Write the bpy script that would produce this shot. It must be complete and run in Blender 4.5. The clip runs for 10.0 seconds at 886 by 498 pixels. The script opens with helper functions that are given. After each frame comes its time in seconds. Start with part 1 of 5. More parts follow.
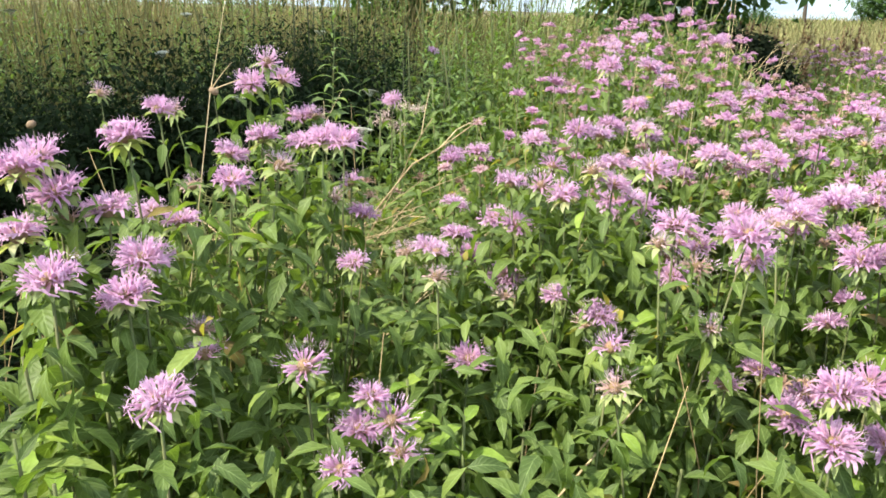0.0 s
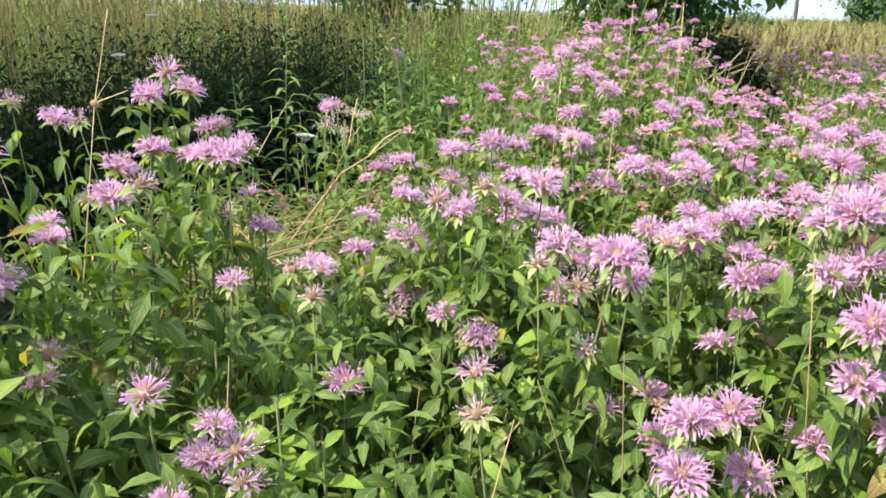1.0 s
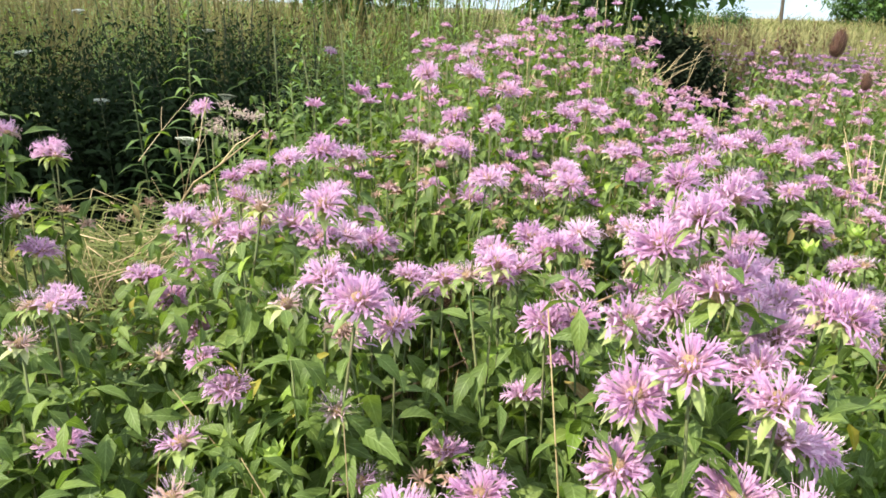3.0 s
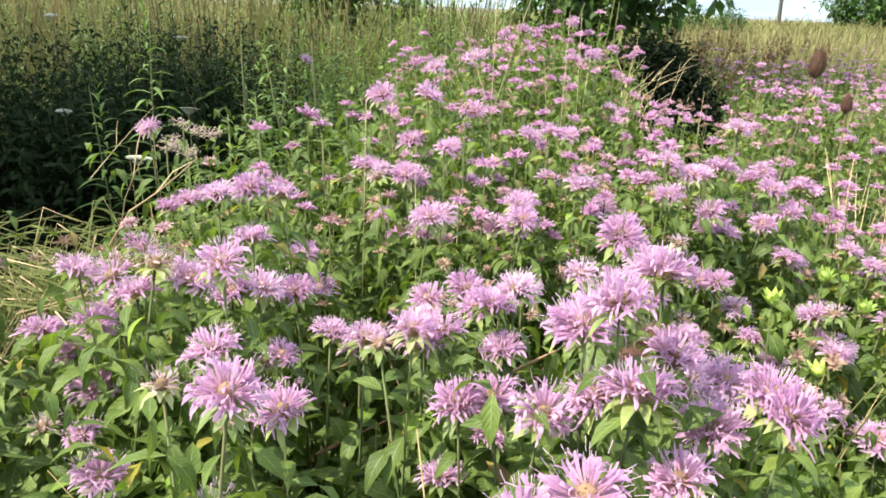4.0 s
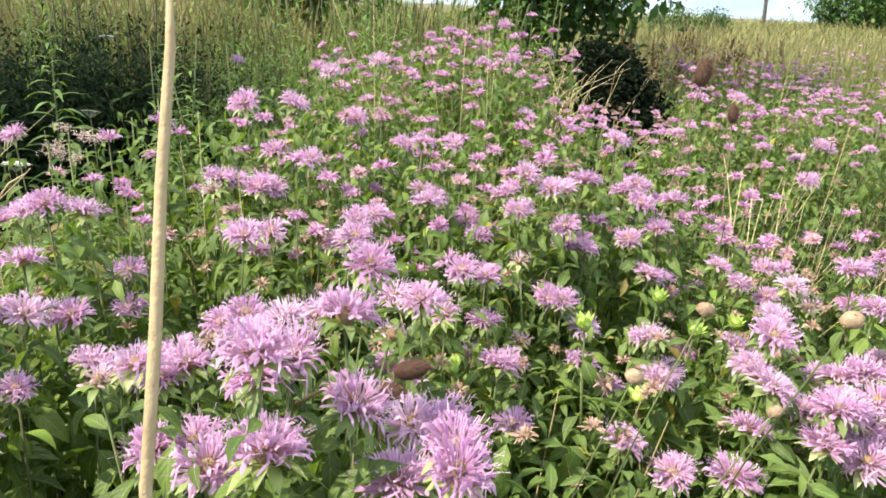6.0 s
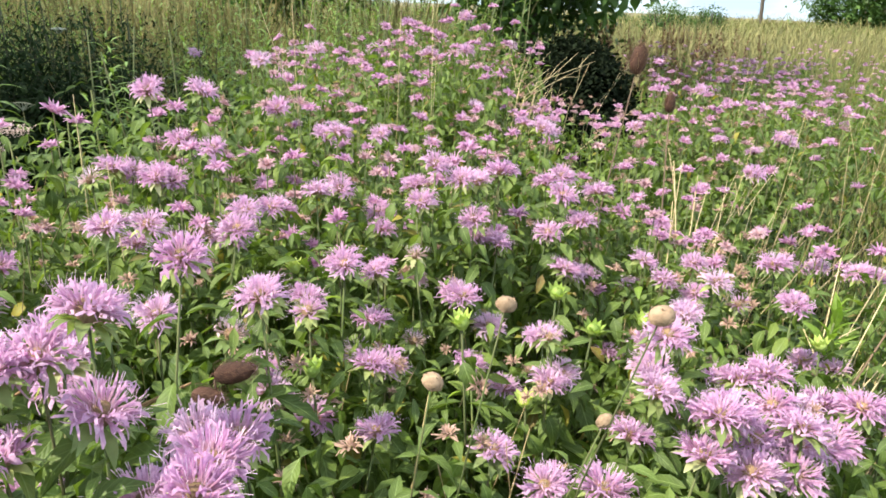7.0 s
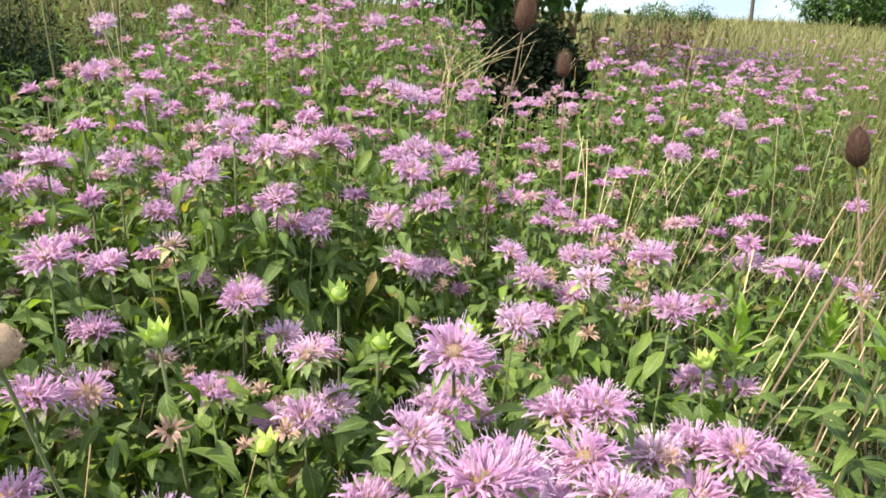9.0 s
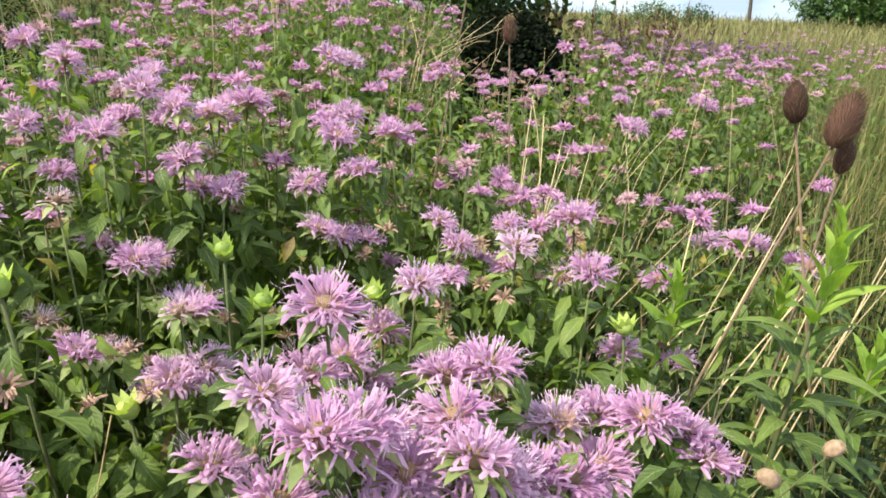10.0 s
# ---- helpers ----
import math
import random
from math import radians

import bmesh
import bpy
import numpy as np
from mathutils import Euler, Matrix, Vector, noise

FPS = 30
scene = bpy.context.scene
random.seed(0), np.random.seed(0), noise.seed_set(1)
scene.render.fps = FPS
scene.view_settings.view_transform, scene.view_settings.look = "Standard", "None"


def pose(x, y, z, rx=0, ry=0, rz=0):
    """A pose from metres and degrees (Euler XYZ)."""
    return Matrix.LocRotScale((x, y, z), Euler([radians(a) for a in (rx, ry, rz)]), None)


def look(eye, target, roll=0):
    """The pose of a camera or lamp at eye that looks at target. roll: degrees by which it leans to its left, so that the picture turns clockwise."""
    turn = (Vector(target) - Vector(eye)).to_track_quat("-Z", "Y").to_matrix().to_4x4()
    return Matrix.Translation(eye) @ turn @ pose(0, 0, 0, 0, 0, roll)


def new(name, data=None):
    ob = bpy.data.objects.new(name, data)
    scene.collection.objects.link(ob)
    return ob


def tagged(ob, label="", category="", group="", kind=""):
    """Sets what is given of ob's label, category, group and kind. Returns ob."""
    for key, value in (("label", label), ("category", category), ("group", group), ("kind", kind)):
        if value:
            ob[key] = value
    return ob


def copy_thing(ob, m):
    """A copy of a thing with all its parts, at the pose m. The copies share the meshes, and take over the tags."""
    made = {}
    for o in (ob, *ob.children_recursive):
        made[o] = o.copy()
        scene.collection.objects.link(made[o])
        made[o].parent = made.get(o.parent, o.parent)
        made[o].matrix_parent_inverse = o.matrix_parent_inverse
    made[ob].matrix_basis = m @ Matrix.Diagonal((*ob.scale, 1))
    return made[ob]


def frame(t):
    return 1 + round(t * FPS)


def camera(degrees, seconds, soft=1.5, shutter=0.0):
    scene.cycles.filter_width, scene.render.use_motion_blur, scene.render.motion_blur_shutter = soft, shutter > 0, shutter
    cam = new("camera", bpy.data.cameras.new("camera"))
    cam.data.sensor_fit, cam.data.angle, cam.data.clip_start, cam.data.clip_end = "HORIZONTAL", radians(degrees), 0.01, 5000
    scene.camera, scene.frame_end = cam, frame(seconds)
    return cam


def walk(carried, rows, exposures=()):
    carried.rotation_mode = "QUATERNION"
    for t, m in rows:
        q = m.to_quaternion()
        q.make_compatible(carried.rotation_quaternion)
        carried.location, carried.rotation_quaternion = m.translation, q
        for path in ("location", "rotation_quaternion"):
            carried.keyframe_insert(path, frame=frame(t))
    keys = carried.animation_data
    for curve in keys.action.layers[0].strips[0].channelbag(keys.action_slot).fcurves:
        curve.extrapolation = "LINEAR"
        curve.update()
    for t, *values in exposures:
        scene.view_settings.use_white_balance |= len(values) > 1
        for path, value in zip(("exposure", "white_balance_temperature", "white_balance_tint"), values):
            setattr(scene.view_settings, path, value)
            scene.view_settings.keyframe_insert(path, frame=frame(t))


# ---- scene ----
cam = camera(65.0, 10.0, soft=1.7)
PATH = [
    (0, (0.614, 0.291, 1.308), (0.646, 2.181, 0.655), 1.6),
    (0.5, (0.7, 0.298, 1.313), (0.737, 2.188, 0.66), 1.5),
    (1, (0.747, 0.314, 1.327), (0.796, 2.203, 0.672), 1.8),
    (1.5, (0.807, 0.335, 1.32), (0.865, 2.223, 0.663), 2.0),
    (2, (0.856, 0.375, 1.318), (0.926, 2.262, 0.66), 2.0),
    (2.5, (0.926, 0.406, 1.319), (1.002, 2.293, 0.661), 2.0),
    (4, (1.07, 0.532, 1.361), (1.152, 2.418, 0.701), 2.4),
    (4.5, (1.113, 0.56, 1.383), (1.211, 2.444, 0.719), 2.6),
    (5, (1.184, 0.572, 1.384), (1.277, 2.458, 0.725), 2.3),
    (5.5, (1.233, 0.571, 1.386), (1.336, 2.454, 0.722), 2.7),
    (6, (1.3, 0.57, 1.386), (1.413, 2.452, 0.72), 2.9),
    (7.5, (1.52, 0.686, 1.338), (1.638, 2.568, 0.671), 2.8),
    (8, (1.578, 0.761, 1.311), (1.702, 2.643, 0.646), 2.8),
    (8.5, (1.639, 0.798, 1.299), (1.769, 2.68, 0.636), 2.9),
    (9, (1.704, 0.824, 1.283), (1.835, 2.706, 0.621), 2.8),
    (9.5, (1.758, 0.847, 1.255), (1.891, 2.731, 0.595), 2.8),
    (10, (1.8, 0.849, 1.233), (1.935, 2.732, 0.57), 3.0),
]
walk(cam, [(t, look(eye, target, roll)) for t, eye, target, roll in PATH], [(0.0, 1.62, 6750.0, 5.0), (9.5, 1.45, 6750.0, 5.0), (10.0, 1.31, 6750.0, 5.0)])

# ---- light ----
SUN_AZ, SUN_EL = -108.0, 50.0        # degrees: to the right of straight ahead, above the horizon
world = bpy.data.worlds.new("sky")
scene.world = world
world.use_nodes = True
wn, wl = world.node_tree.nodes, world.node_tree.links
sky = wn.new("ShaderNodeTexSky")
sky.sky_type, sky.sun_disc = "NISHITA", False
sky.sun_elevation, sky.sun_rotation = radians(SUN_EL), radians(SUN_AZ)
sky.air_density, sky.dust_density, sky.ozone_density = 1.0, 0.5, 1.5
wn["Background"].inputs["Strength"].default_value = 0.25
# thin white summer cloud over the blue
coord = wn.new("ShaderNodeTexCoord")
stretch = wn.new("ShaderNodeMapping")
stretch.inputs["Scale"].default_value = (2.0, 2.0, 9.0)
puffs = wn.new("ShaderNodeTexNoise")
puffs.inputs["Scale"].default_value, puffs.inputs["Detail"].default_value = 2.6, 6.0
cover = wn.new("ShaderNodeValToRGB")
cover.color_ramp.elements[0].position, cover.color_ramp.elements[1].position = 0.38, 0.62
cover.color_ramp.elements[0].color = (0.5, 0.5, 0.5, 1)
cloud = wn.new("ShaderNodeMix")
cloud.data_type = "RGBA"
cloud.inputs["B"].default_value = (2.7, 2.85, 3.1, 1)
wl.new(coord.outputs["Generated"], stretch.inputs["Vector"])
wl.new(stretch.outputs["Vector"], puffs.inputs["Vector"])
wl.new(puffs.outputs["Fac"], cover.inputs["Fac"])
wl.new(cover.outputs["Color"], cloud.inputs["Factor"])
wl.new(sky.outputs["Color"], cloud.inputs["A"])
# the sky colour is dimmed and blued towards the horizon
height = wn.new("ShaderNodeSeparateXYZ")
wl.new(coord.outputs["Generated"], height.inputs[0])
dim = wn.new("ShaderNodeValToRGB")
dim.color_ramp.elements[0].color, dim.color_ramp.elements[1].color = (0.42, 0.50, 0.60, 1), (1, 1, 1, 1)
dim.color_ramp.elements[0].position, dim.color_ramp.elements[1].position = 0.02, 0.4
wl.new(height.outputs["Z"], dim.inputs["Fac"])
horizon_dimmed = wn.new("ShaderNodeMix")
horizon_dimmed.data_type, horizon_dimmed.blend_type = "RGBA", "MULTIPLY"
horizon_dimmed.inputs["Factor"].default_value = 1.0
wl.new(cloud.outputs["Result"], horizon_dimmed.inputs["A"])
wl.new(dim.outputs["Color"], horizon_dimmed.inputs["B"])
wl.new(horizon_dimmed.outputs["Result"], wn["Background"].inputs["Color"])

sun = new("sun", bpy.data.lights.new("sun", "SUN"))
sun.data.energy, sun.data.angle, sun.data.color = 3.6, radians(0.53), (1.0, 0.93, 0.80)
SUN_WAY = Vector((math.sin(radians(SUN_AZ)) * math.cos(radians(SUN_EL)), math.cos(radians(SUN_AZ)) * math.cos(radians(SUN_EL)), math.sin(radians(SUN_EL))))
sun.matrix_world = look(SUN_WAY * 60, (0, 0, 0))


# ---- materials ----
def nodes_of(name):
    m = bpy.data.materials.new(name)
    m.use_nodes = True
    n, l = m.node_tree.nodes, m.node_tree.links
    return m, n, l, n["Principled BSDF"], n["Material Output"]


def mixed(n, l, fac, a, b, blend="MIX"):
    mx = n.new("ShaderNodeMix")
    mx.data_type, mx.blend_type = "RGBA", blend
    for key, v in (("Factor", fac), ("A", a), ("B", b)):
        if isinstance(v, (tuple, float, int)):
            mx.inputs[key].default_value = (*v, 1) if isinstance(v, tuple) else v
        else:
            l.new(v, mx.inputs[key])
    return mx.outputs["Result"]


def ramp(n, l, src, stops):
    r = n.new("ShaderNodeValToRGB")
    while len(r.color_ramp.elements) < len(stops):
        r.color_ramp.elements.new(0.5)
    for e, (p, c) in zip(r.color_ramp.elements, stops):
        e.position, e.color = p, (*c, 1)
    l.new(src, r.inputs["Fac"])
    return r.outputs["Color"]


def noise_at(n, l, scale, detail=3.0, rough=0.6, space="Position"):
    g = n.new("ShaderNodeNewGeometry")
    t = n.new("ShaderNodeTexNoise")
    t.inputs["Scale"].default_value, t.inputs["Detail"].default_value, t.inputs["Roughness"].default_value = scale, detail, rough
    l.new(g.outputs[space], t.inputs["Vector"])
    return t.outputs["Fac"]


def chance(n, l, single):
    """A random number for each object, or for each loose piece of a joined mesh."""
    if single:
        return n.new("ShaderNodeObjectInfo").outputs["Random"]
    return n.new("ShaderNodeNewGeometry").outputs["Random Per Island"]


def bumped(n, l, bsdf, src, strength, distance):
    b = n.new("ShaderNodeBump")
    b.inputs["Strength"].default_value, b.inputs["Distance"].default_value = strength, distance
    l.new(src, b.inputs["Height"])
    l.new(b.outputs["Normal"], bsdf.inputs["Normal"])


def see_through(n, l, bsdf, out, colour, share):
    """Thin tissue: part of the light goes through, tinted."""
    t = n.new("ShaderNodeBsdfTranslucent")
    l.new(colour, t.inputs["Color"])
    mx = n.new("ShaderNodeMixShader")
    mx.inputs[0].default_value = share
    l.new(bsdf.outputs[0], mx.inputs[1])
    l.new(t.outputs[0], mx.inputs[2])
    l.new(mx.outputs[0], out.inputs["Surface"])


def leaf_mat(name, dark, mid, light, single, share=0.38, veins=True, rough=0.55, gloss=0.3, dead=0.0):
    m, n, l, p, out = nodes_of(name)
    c = ramp(n, l, chance(n, l, single), [(0.0, dark), (0.25, dark), (0.55, mid), (0.82, mid), (1.0, light)])
    c = mixed(n, l, noise_at(n, l, 2.2, 2), c, mixed(n, l, 0.5, c, light))
    if dead:
        c = mixed(n, l, ramp(n, l, chance(n, l, single), [(0.0, (1, 1, 1)), (dead, (0.8, 0.8, 0.8)), (dead + 0.004, (0, 0, 0))]), c, ramp(n, l, noise_at(n, l, 9, 2), [(0.4, (0.20, 0.13, 0.05)), (0.6, (0.38, 0.33, 0.05))]))
    blotch = ramp(n, l, noise_at(n, l, 90, 4), [(0.35, (0.72, 0.74, 0.7)), (0.65, (1.1, 1.1, 1.05))])
    c = mixed(n, l, 0.8, c, blotch, "MULTIPLY")
    if veins:
        uv = n.new("ShaderNodeUVMap")
        sep = n.new("ShaderNodeSeparateXYZ")
        l.new(uv.outputs["UV"], sep.inputs[0])
        off = n.new("ShaderNodeMath")
        off.operation = "SUBTRACT"
        off.inputs[1].default_value = 0.5
        l.new(sep.outputs["Y"], off.inputs[0])
        side = n.new("ShaderNodeMath")
        side.operation = "ABSOLUTE"
        l.new(off.outputs[0], side.inputs[0])
        rib = ramp(n, l, side.outputs[0], [(0.0, (1, 1, 1)), (0.055, (0, 0, 0))])
        slant = n.new("ShaderNodeMath")
        slant.operation = "MULTIPLY_ADD"
        slant.inputs[1].default_value = -0.55
        l.new(side.outputs[0], slant.inputs[0])
        l.new(sep.outputs["X"], slant.inputs[2])
        wave = n.new("ShaderNodeMath")
        wave.operation = "MULTIPLY"
        wave.inputs[1].default_value = 44.0
        l.new(slant.outputs[0], wave.inputs[0])
        sine = n.new("ShaderNodeMath")
        sine.operation = "SINE"
        l.new(wave.outputs[0], sine.inputs[0])
        line = ramp(n, l, sine.outputs[0], [(0.84, (0, 0, 0)), (1.0, (0.4, 0.4, 0.4))])
        both = mixed(n, l, 1.0, rib, line, "ADD")
        pale = mixed(n, l, 0.45, c, (0.30, 0.40, 0.16))
        c = mixed(n, l, both, c, pale)
        bumped(n, l, p, sine.outputs[0], 0.25, 0.0006)
    l.new(c, p.inputs["Base Color"])
    p.inputs["Roughness"].default_value = rough
    p.inputs["Specular IOR Level"].default_value = gloss
    glow = mixed(n, l, 1.0, c, (1.25, 1.35, 0.55), "MULTIPLY")
    see_through(n, l, p, out, glow, share)
    return m


def petal_mat(name, deep, mid, pale, single, share=0.4):
    m, n, l, p, out = nodes_of(name)
    r = chance(n, l, single)
    c = ramp(n, l, r, [(0.0, deep), (0.4, mid), (0.8, mid), (1.0, pale)])
    c = mixed(n, l, ramp(n, l, noise_at(n, l, 14, 2), [(0.35, (0, 0, 0)), (0.7, (1, 1, 1))]), c, mixed(n, l, 0.55, c, pale))
    c = mixed(n, l, 1.0, c, ramp(n, l, chance(n, l, False), [(0.0, (0.80, 0.76, 0.84)), (0.5, (1.0, 1.0, 1.0)), (1.0, (1.10, 1.16, 1.10))]), "MULTIPLY")
    uv = n.new("ShaderNodeUVMap")
    sep = n.new("ShaderNodeSeparateXYZ")
    l.new(uv.outputs["UV"], sep.inputs[0])
    c = mixed(n, l, ramp(n, l, sep.outputs["X"], [(0.0, (0.6, 0.6, 0.6)), (0.35, (0.0, 0.0, 0.0)), (1.0, (0.45, 0.45, 0.45))]), c, mixed(n, l, 0.6, c, pale))
    c = mixed(n, l, ramp(n, l, sep.outputs["X"], [(0.0, (0.75, 0.75, 0.75)), (0.22, (0.3, 0.3, 0.3)), (0.45, (0.0, 0.0, 0.0))]), c, (0.48, 0.28, 0.26))
    fine = ramp(n, l, noise_at(n, l, 700, 3), [(0.3, (0.78, 0.74, 0.8)), (0.7, (1.08, 1.08, 1.08))])
    c = mixed(n, l, 0.8, c, fine, "MULTIPLY")
    l.new(c, p.inputs["Base Color"])
    p.inputs["Roughness"].default_value = 0.6
    p.inputs["Specular IOR Level"].default_value = 0.25
    see_through(n, l, p, out, c, share)
    return m


def plain_mat(name, a, b, scale, single=False, rough=0.75, share=0.0, spread=0.6, bump=0.3, grain=None):
    m, n, l, p, out = nodes_of(name)
    c = mixed(n, l, ramp(n, l, noise_at(n, l, scale, 5), [(0.3, (0, 0, 0)), (0.7, (1, 1, 1))]), a, b)
    shade = ramp(n, l, chance(n, l, single), [(0.0, (1 - spread * 0.6,) * 3), (1.0, (1 + spread * 0.35,) * 3)])
    c = mixed(n, l, 1.0, c, shade, "MULTIPLY")
    l.new(c, p.inputs["Base Color"])
    p.inputs["Roughness"].default_value = rough
    p.inputs["Specular IOR Level"].default_value = 0.3
    bumped(n, l, p, noise_at(n, l, grain or scale * 6, 4), bump, 0.002)
    if share:
        see_through(n, l, p, out, c, share)
    return m


G_DARK, G_MID, G_LIGHT = (0.038, 0.074, 0.018), (0.088, 0.140, 0.031), (0.190, 0.248, 0.055)
LEAF = leaf_mat("bergamot_leaf", G_DARK, G_MID, G_LIGHT, True)
LEAF_MASS = leaf_mat("bergamot_leaf_mass", G_DARK, G_MID, G_LIGHT, False, dead=0.02)
BRACT = leaf_mat("bract", (0.12, 0.20, 0.05), (0.26, 0.33, 0.10), (0.42, 0.42, 0.24), True, veins=False)
BUD = leaf_mat("bud", (0.22, 0.33, 0.07), (0.33, 0.44, 0.10), (0.45, 0.52, 0.16), True, veins=False)
# the hollow's shade is painted into this near-black leaf colour
WEED = leaf_mat("shade_painted_thicket_leaf", (0.013, 0.022, 0.010), (0.016, 0.028, 0.011), (0.022, 0.036, 0.013), False, share=0.12, veins=False, rough=0.9, gloss=0.08)
# darkened copy of the goldenrod leaf: thicket shade put into the colour
ROD_SHADED = leaf_mat("shade_painted_goldenrod_leaf", (0.012, 0.030, 0.009), (0.022, 0.050, 0.012), (0.05, 0.09, 0.018), False, share=0.15, veins=False, rough=0.85, gloss=0.1)
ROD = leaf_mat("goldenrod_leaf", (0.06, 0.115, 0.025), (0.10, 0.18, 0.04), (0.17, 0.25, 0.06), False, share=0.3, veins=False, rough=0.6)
LIME = leaf_mat("young_leaf", (0.13, 0.23, 0.03), (0.19, 0.30, 0.045), (0.32, 0.42, 0.08), True, share=0.45)
TREE_LEAF = leaf_mat("tree_leaf", (0.024, 0.058, 0.016), (0.042, 0.092, 0.022), (0.09, 0.16, 0.03), False, veins=False, share=0.25)
# deep shade under the tree is put into this leaf colour
SHRUB_LEAF = leaf_mat("shade_painted_shrub_leaf", (0.010, 0.014, 0.009), (0.013, 0.019, 0.011), (0.018, 0.026, 0.014), False, share=0.1, veins=False, rough=0.95, gloss=0.03)
PETAL = petal_mat("lilac_petal", (0.52, 0.25, 0.47), (0.64, 0.365, 0.575), (0.74, 0.54, 0.69), True, 0.55)
PETAL_MASS = petal_mat("lilac_petal_mass", (0.50, 0.22, 0.44), (0.62, 0.33, 0.54), (0.70, 0.46, 0.61), False, 0.55)
FADED_MASS = petal_mat("fading_petal_mass", (0.38, 0.22, 0.22), (0.52, 0.31, 0.36), (0.60, 0.42, 0.44), False, 0.4)
DRY_CALYX = plain_mat("dry_calyx", (0.48, 0.31, 0.25), (0.26, 0.165, 0.11), 120, False, share=0.25)
STAMEN = plain_mat("stamen", (0.68, 0.52, 0.64), (0.60, 0.38, 0.55), 300, True, share=0.2)
DISC = plain_mat("flower_disc", (0.30, 0.15, 0.12), (0.30, 0.24, 0.10), 400, True, bump=0.8)
STEM = plain_mat("green_stem", (0.085, 0.130, 0.040), (0.110, 0.100, 0.045), 25, True)
# green stem darkened to match, shade painted in
STEM_SHADED = plain_mat("shade_painted_stem", (0.030, 0.045, 0.016), (0.050, 0.050, 0.024), 40, True)
PETAL_FADED = petal_mat("faded_petal", (0.34, 0.22, 0.15), (0.46, 0.33, 0.26), (0.60, 0.44, 0.47), True, 0.3)
STRAW = plain_mat("dry_straw", (0.56, 0.45, 0.26), (0.42, 0.32, 0.18), 60, True, rough=0.65, spread=0.4)
NEAR_STRAW = plain_mat("weathered_straw", (0.38, 0.29, 0.17), (0.29, 0.21, 0.12), 90, True, rough=0.7, spread=0.2)
# lighter copy of the goldenrod leaf: sunlight put into the colour
ROD_LIT = leaf_mat("sun_painted_goldenrod_leaf", (0.085, 0.15, 0.035), (0.14, 0.22, 0.06), (0.22, 0.30, 0.09), False, share=0.35, veins=False, rough=0.5)
STRAW_MASS = plain_mat("dry_straw_mass", (0.42, 0.32, 0.16), (0.30, 0.22, 0.11), 30, False, rough=0.7, share=0.2)
SEED = plain_mat("seed_head", (0.36, 0.25, 0.16), (0.21, 0.14, 0.09), 260, True, spread=0.3, bump=0.4)
TEASEL = plain_mat("teasel_brown", (0.055, 0.028, 0.020), (0.11, 0.050, 0.035), 120, True, bump=0.8)
TEASEL_SPINE = plain_mat("teasel_spine", (0.17, 0.095, 0.065), (0.10, 0.05, 0.035), 200, True, share=0.15)
GRASS = plain_mat("meadow_grass", (0.110, 0.160, 0.036), (0.20, 0.200, 0.065), 1.6, False, share=0.35, spread=0.6)
TUSSOCK_GREEN = plain_mat("tussock_grass", (0.085, 0.120, 0.027), (0.140, 0.135, 0.042), 9, False, share=0.35, spread=0.5)
HAY = plain_mat("dry_grass", (0.23, 0.175, 0.070), (0.09, 0.105, 0.038), 1.9, False, share=0.3, spread=0.9)
HAY_LIGHT = plain_mat("sunny_dry_grass", (0.30, 0.25, 0.11), (0.17, 0.18, 0.065), 0.9, False, share=0.3, spread=0.8)
UMBEL = plain_mat("white_umbel", (0.52, 0.52, 0.46), (0.38, 0.41, 0.30), 200, False, share=0.2)
BARK = plain_mat("bark", (0.06, 0.045, 0.034), (0.11, 0.09, 0.07), 25, True, bump=1.0)
RUST = plain_mat("rust_plume", (0.16, 0.085, 0.045), (0.26, 0.17, 0.09), 40, False, share=0.2)
BROKEN = plain_mat("broken_stalk", (0.36, 0.23, 0.12), (0.20, 0.12, 0.065), 70, True, rough=0.7, spread=0.3)
FADED = plain_mat("faded_pink_tuft", (0.58, 0.44, 0.42), (0.40, 0.32, 0.26), 90, False, share=0.25)
TEASEL_STEM = plain_mat("teasel_stem", (0.16, 0.11, 0.07), (0.10, 0.065, 0.045), 60, True)

gm, gn, gl, gp, gout = nodes_of("soil_and_litter")
far = ramp(gn, gl, noise_at(gn, gl, 0.25, 6), [(0.3, (0.085, 0.105, 0.035)), (0.5, (0.16, 0.15, 0.055)), (0.7, (0.24, 0.19, 0.085))])
litter = ramp(gn, gl, noise_at(gn, gl, 38, 8, 0.7), [(0.3, (0.030, 0.022, 0.014)), (0.55, (0.085, 0.06, 0.035)), (0.75, (0.19, 0.14, 0.08))])
gl.new(mixed(gn, gl, ramp(gn, gl, noise_at(gn, gl, 0.6, 4), [(0.4, (0.25, 0.25, 0.25)), (0.7, (0.7, 0.7, 0.7))]), litter, far), gp.inputs["Base Color"])
gp.inputs["Roughness"].default_value = 0.95
bumped(gn, gl, gp, noise_at(gn, gl, 60, 6), 0.8, 0.02)
SOIL = gm


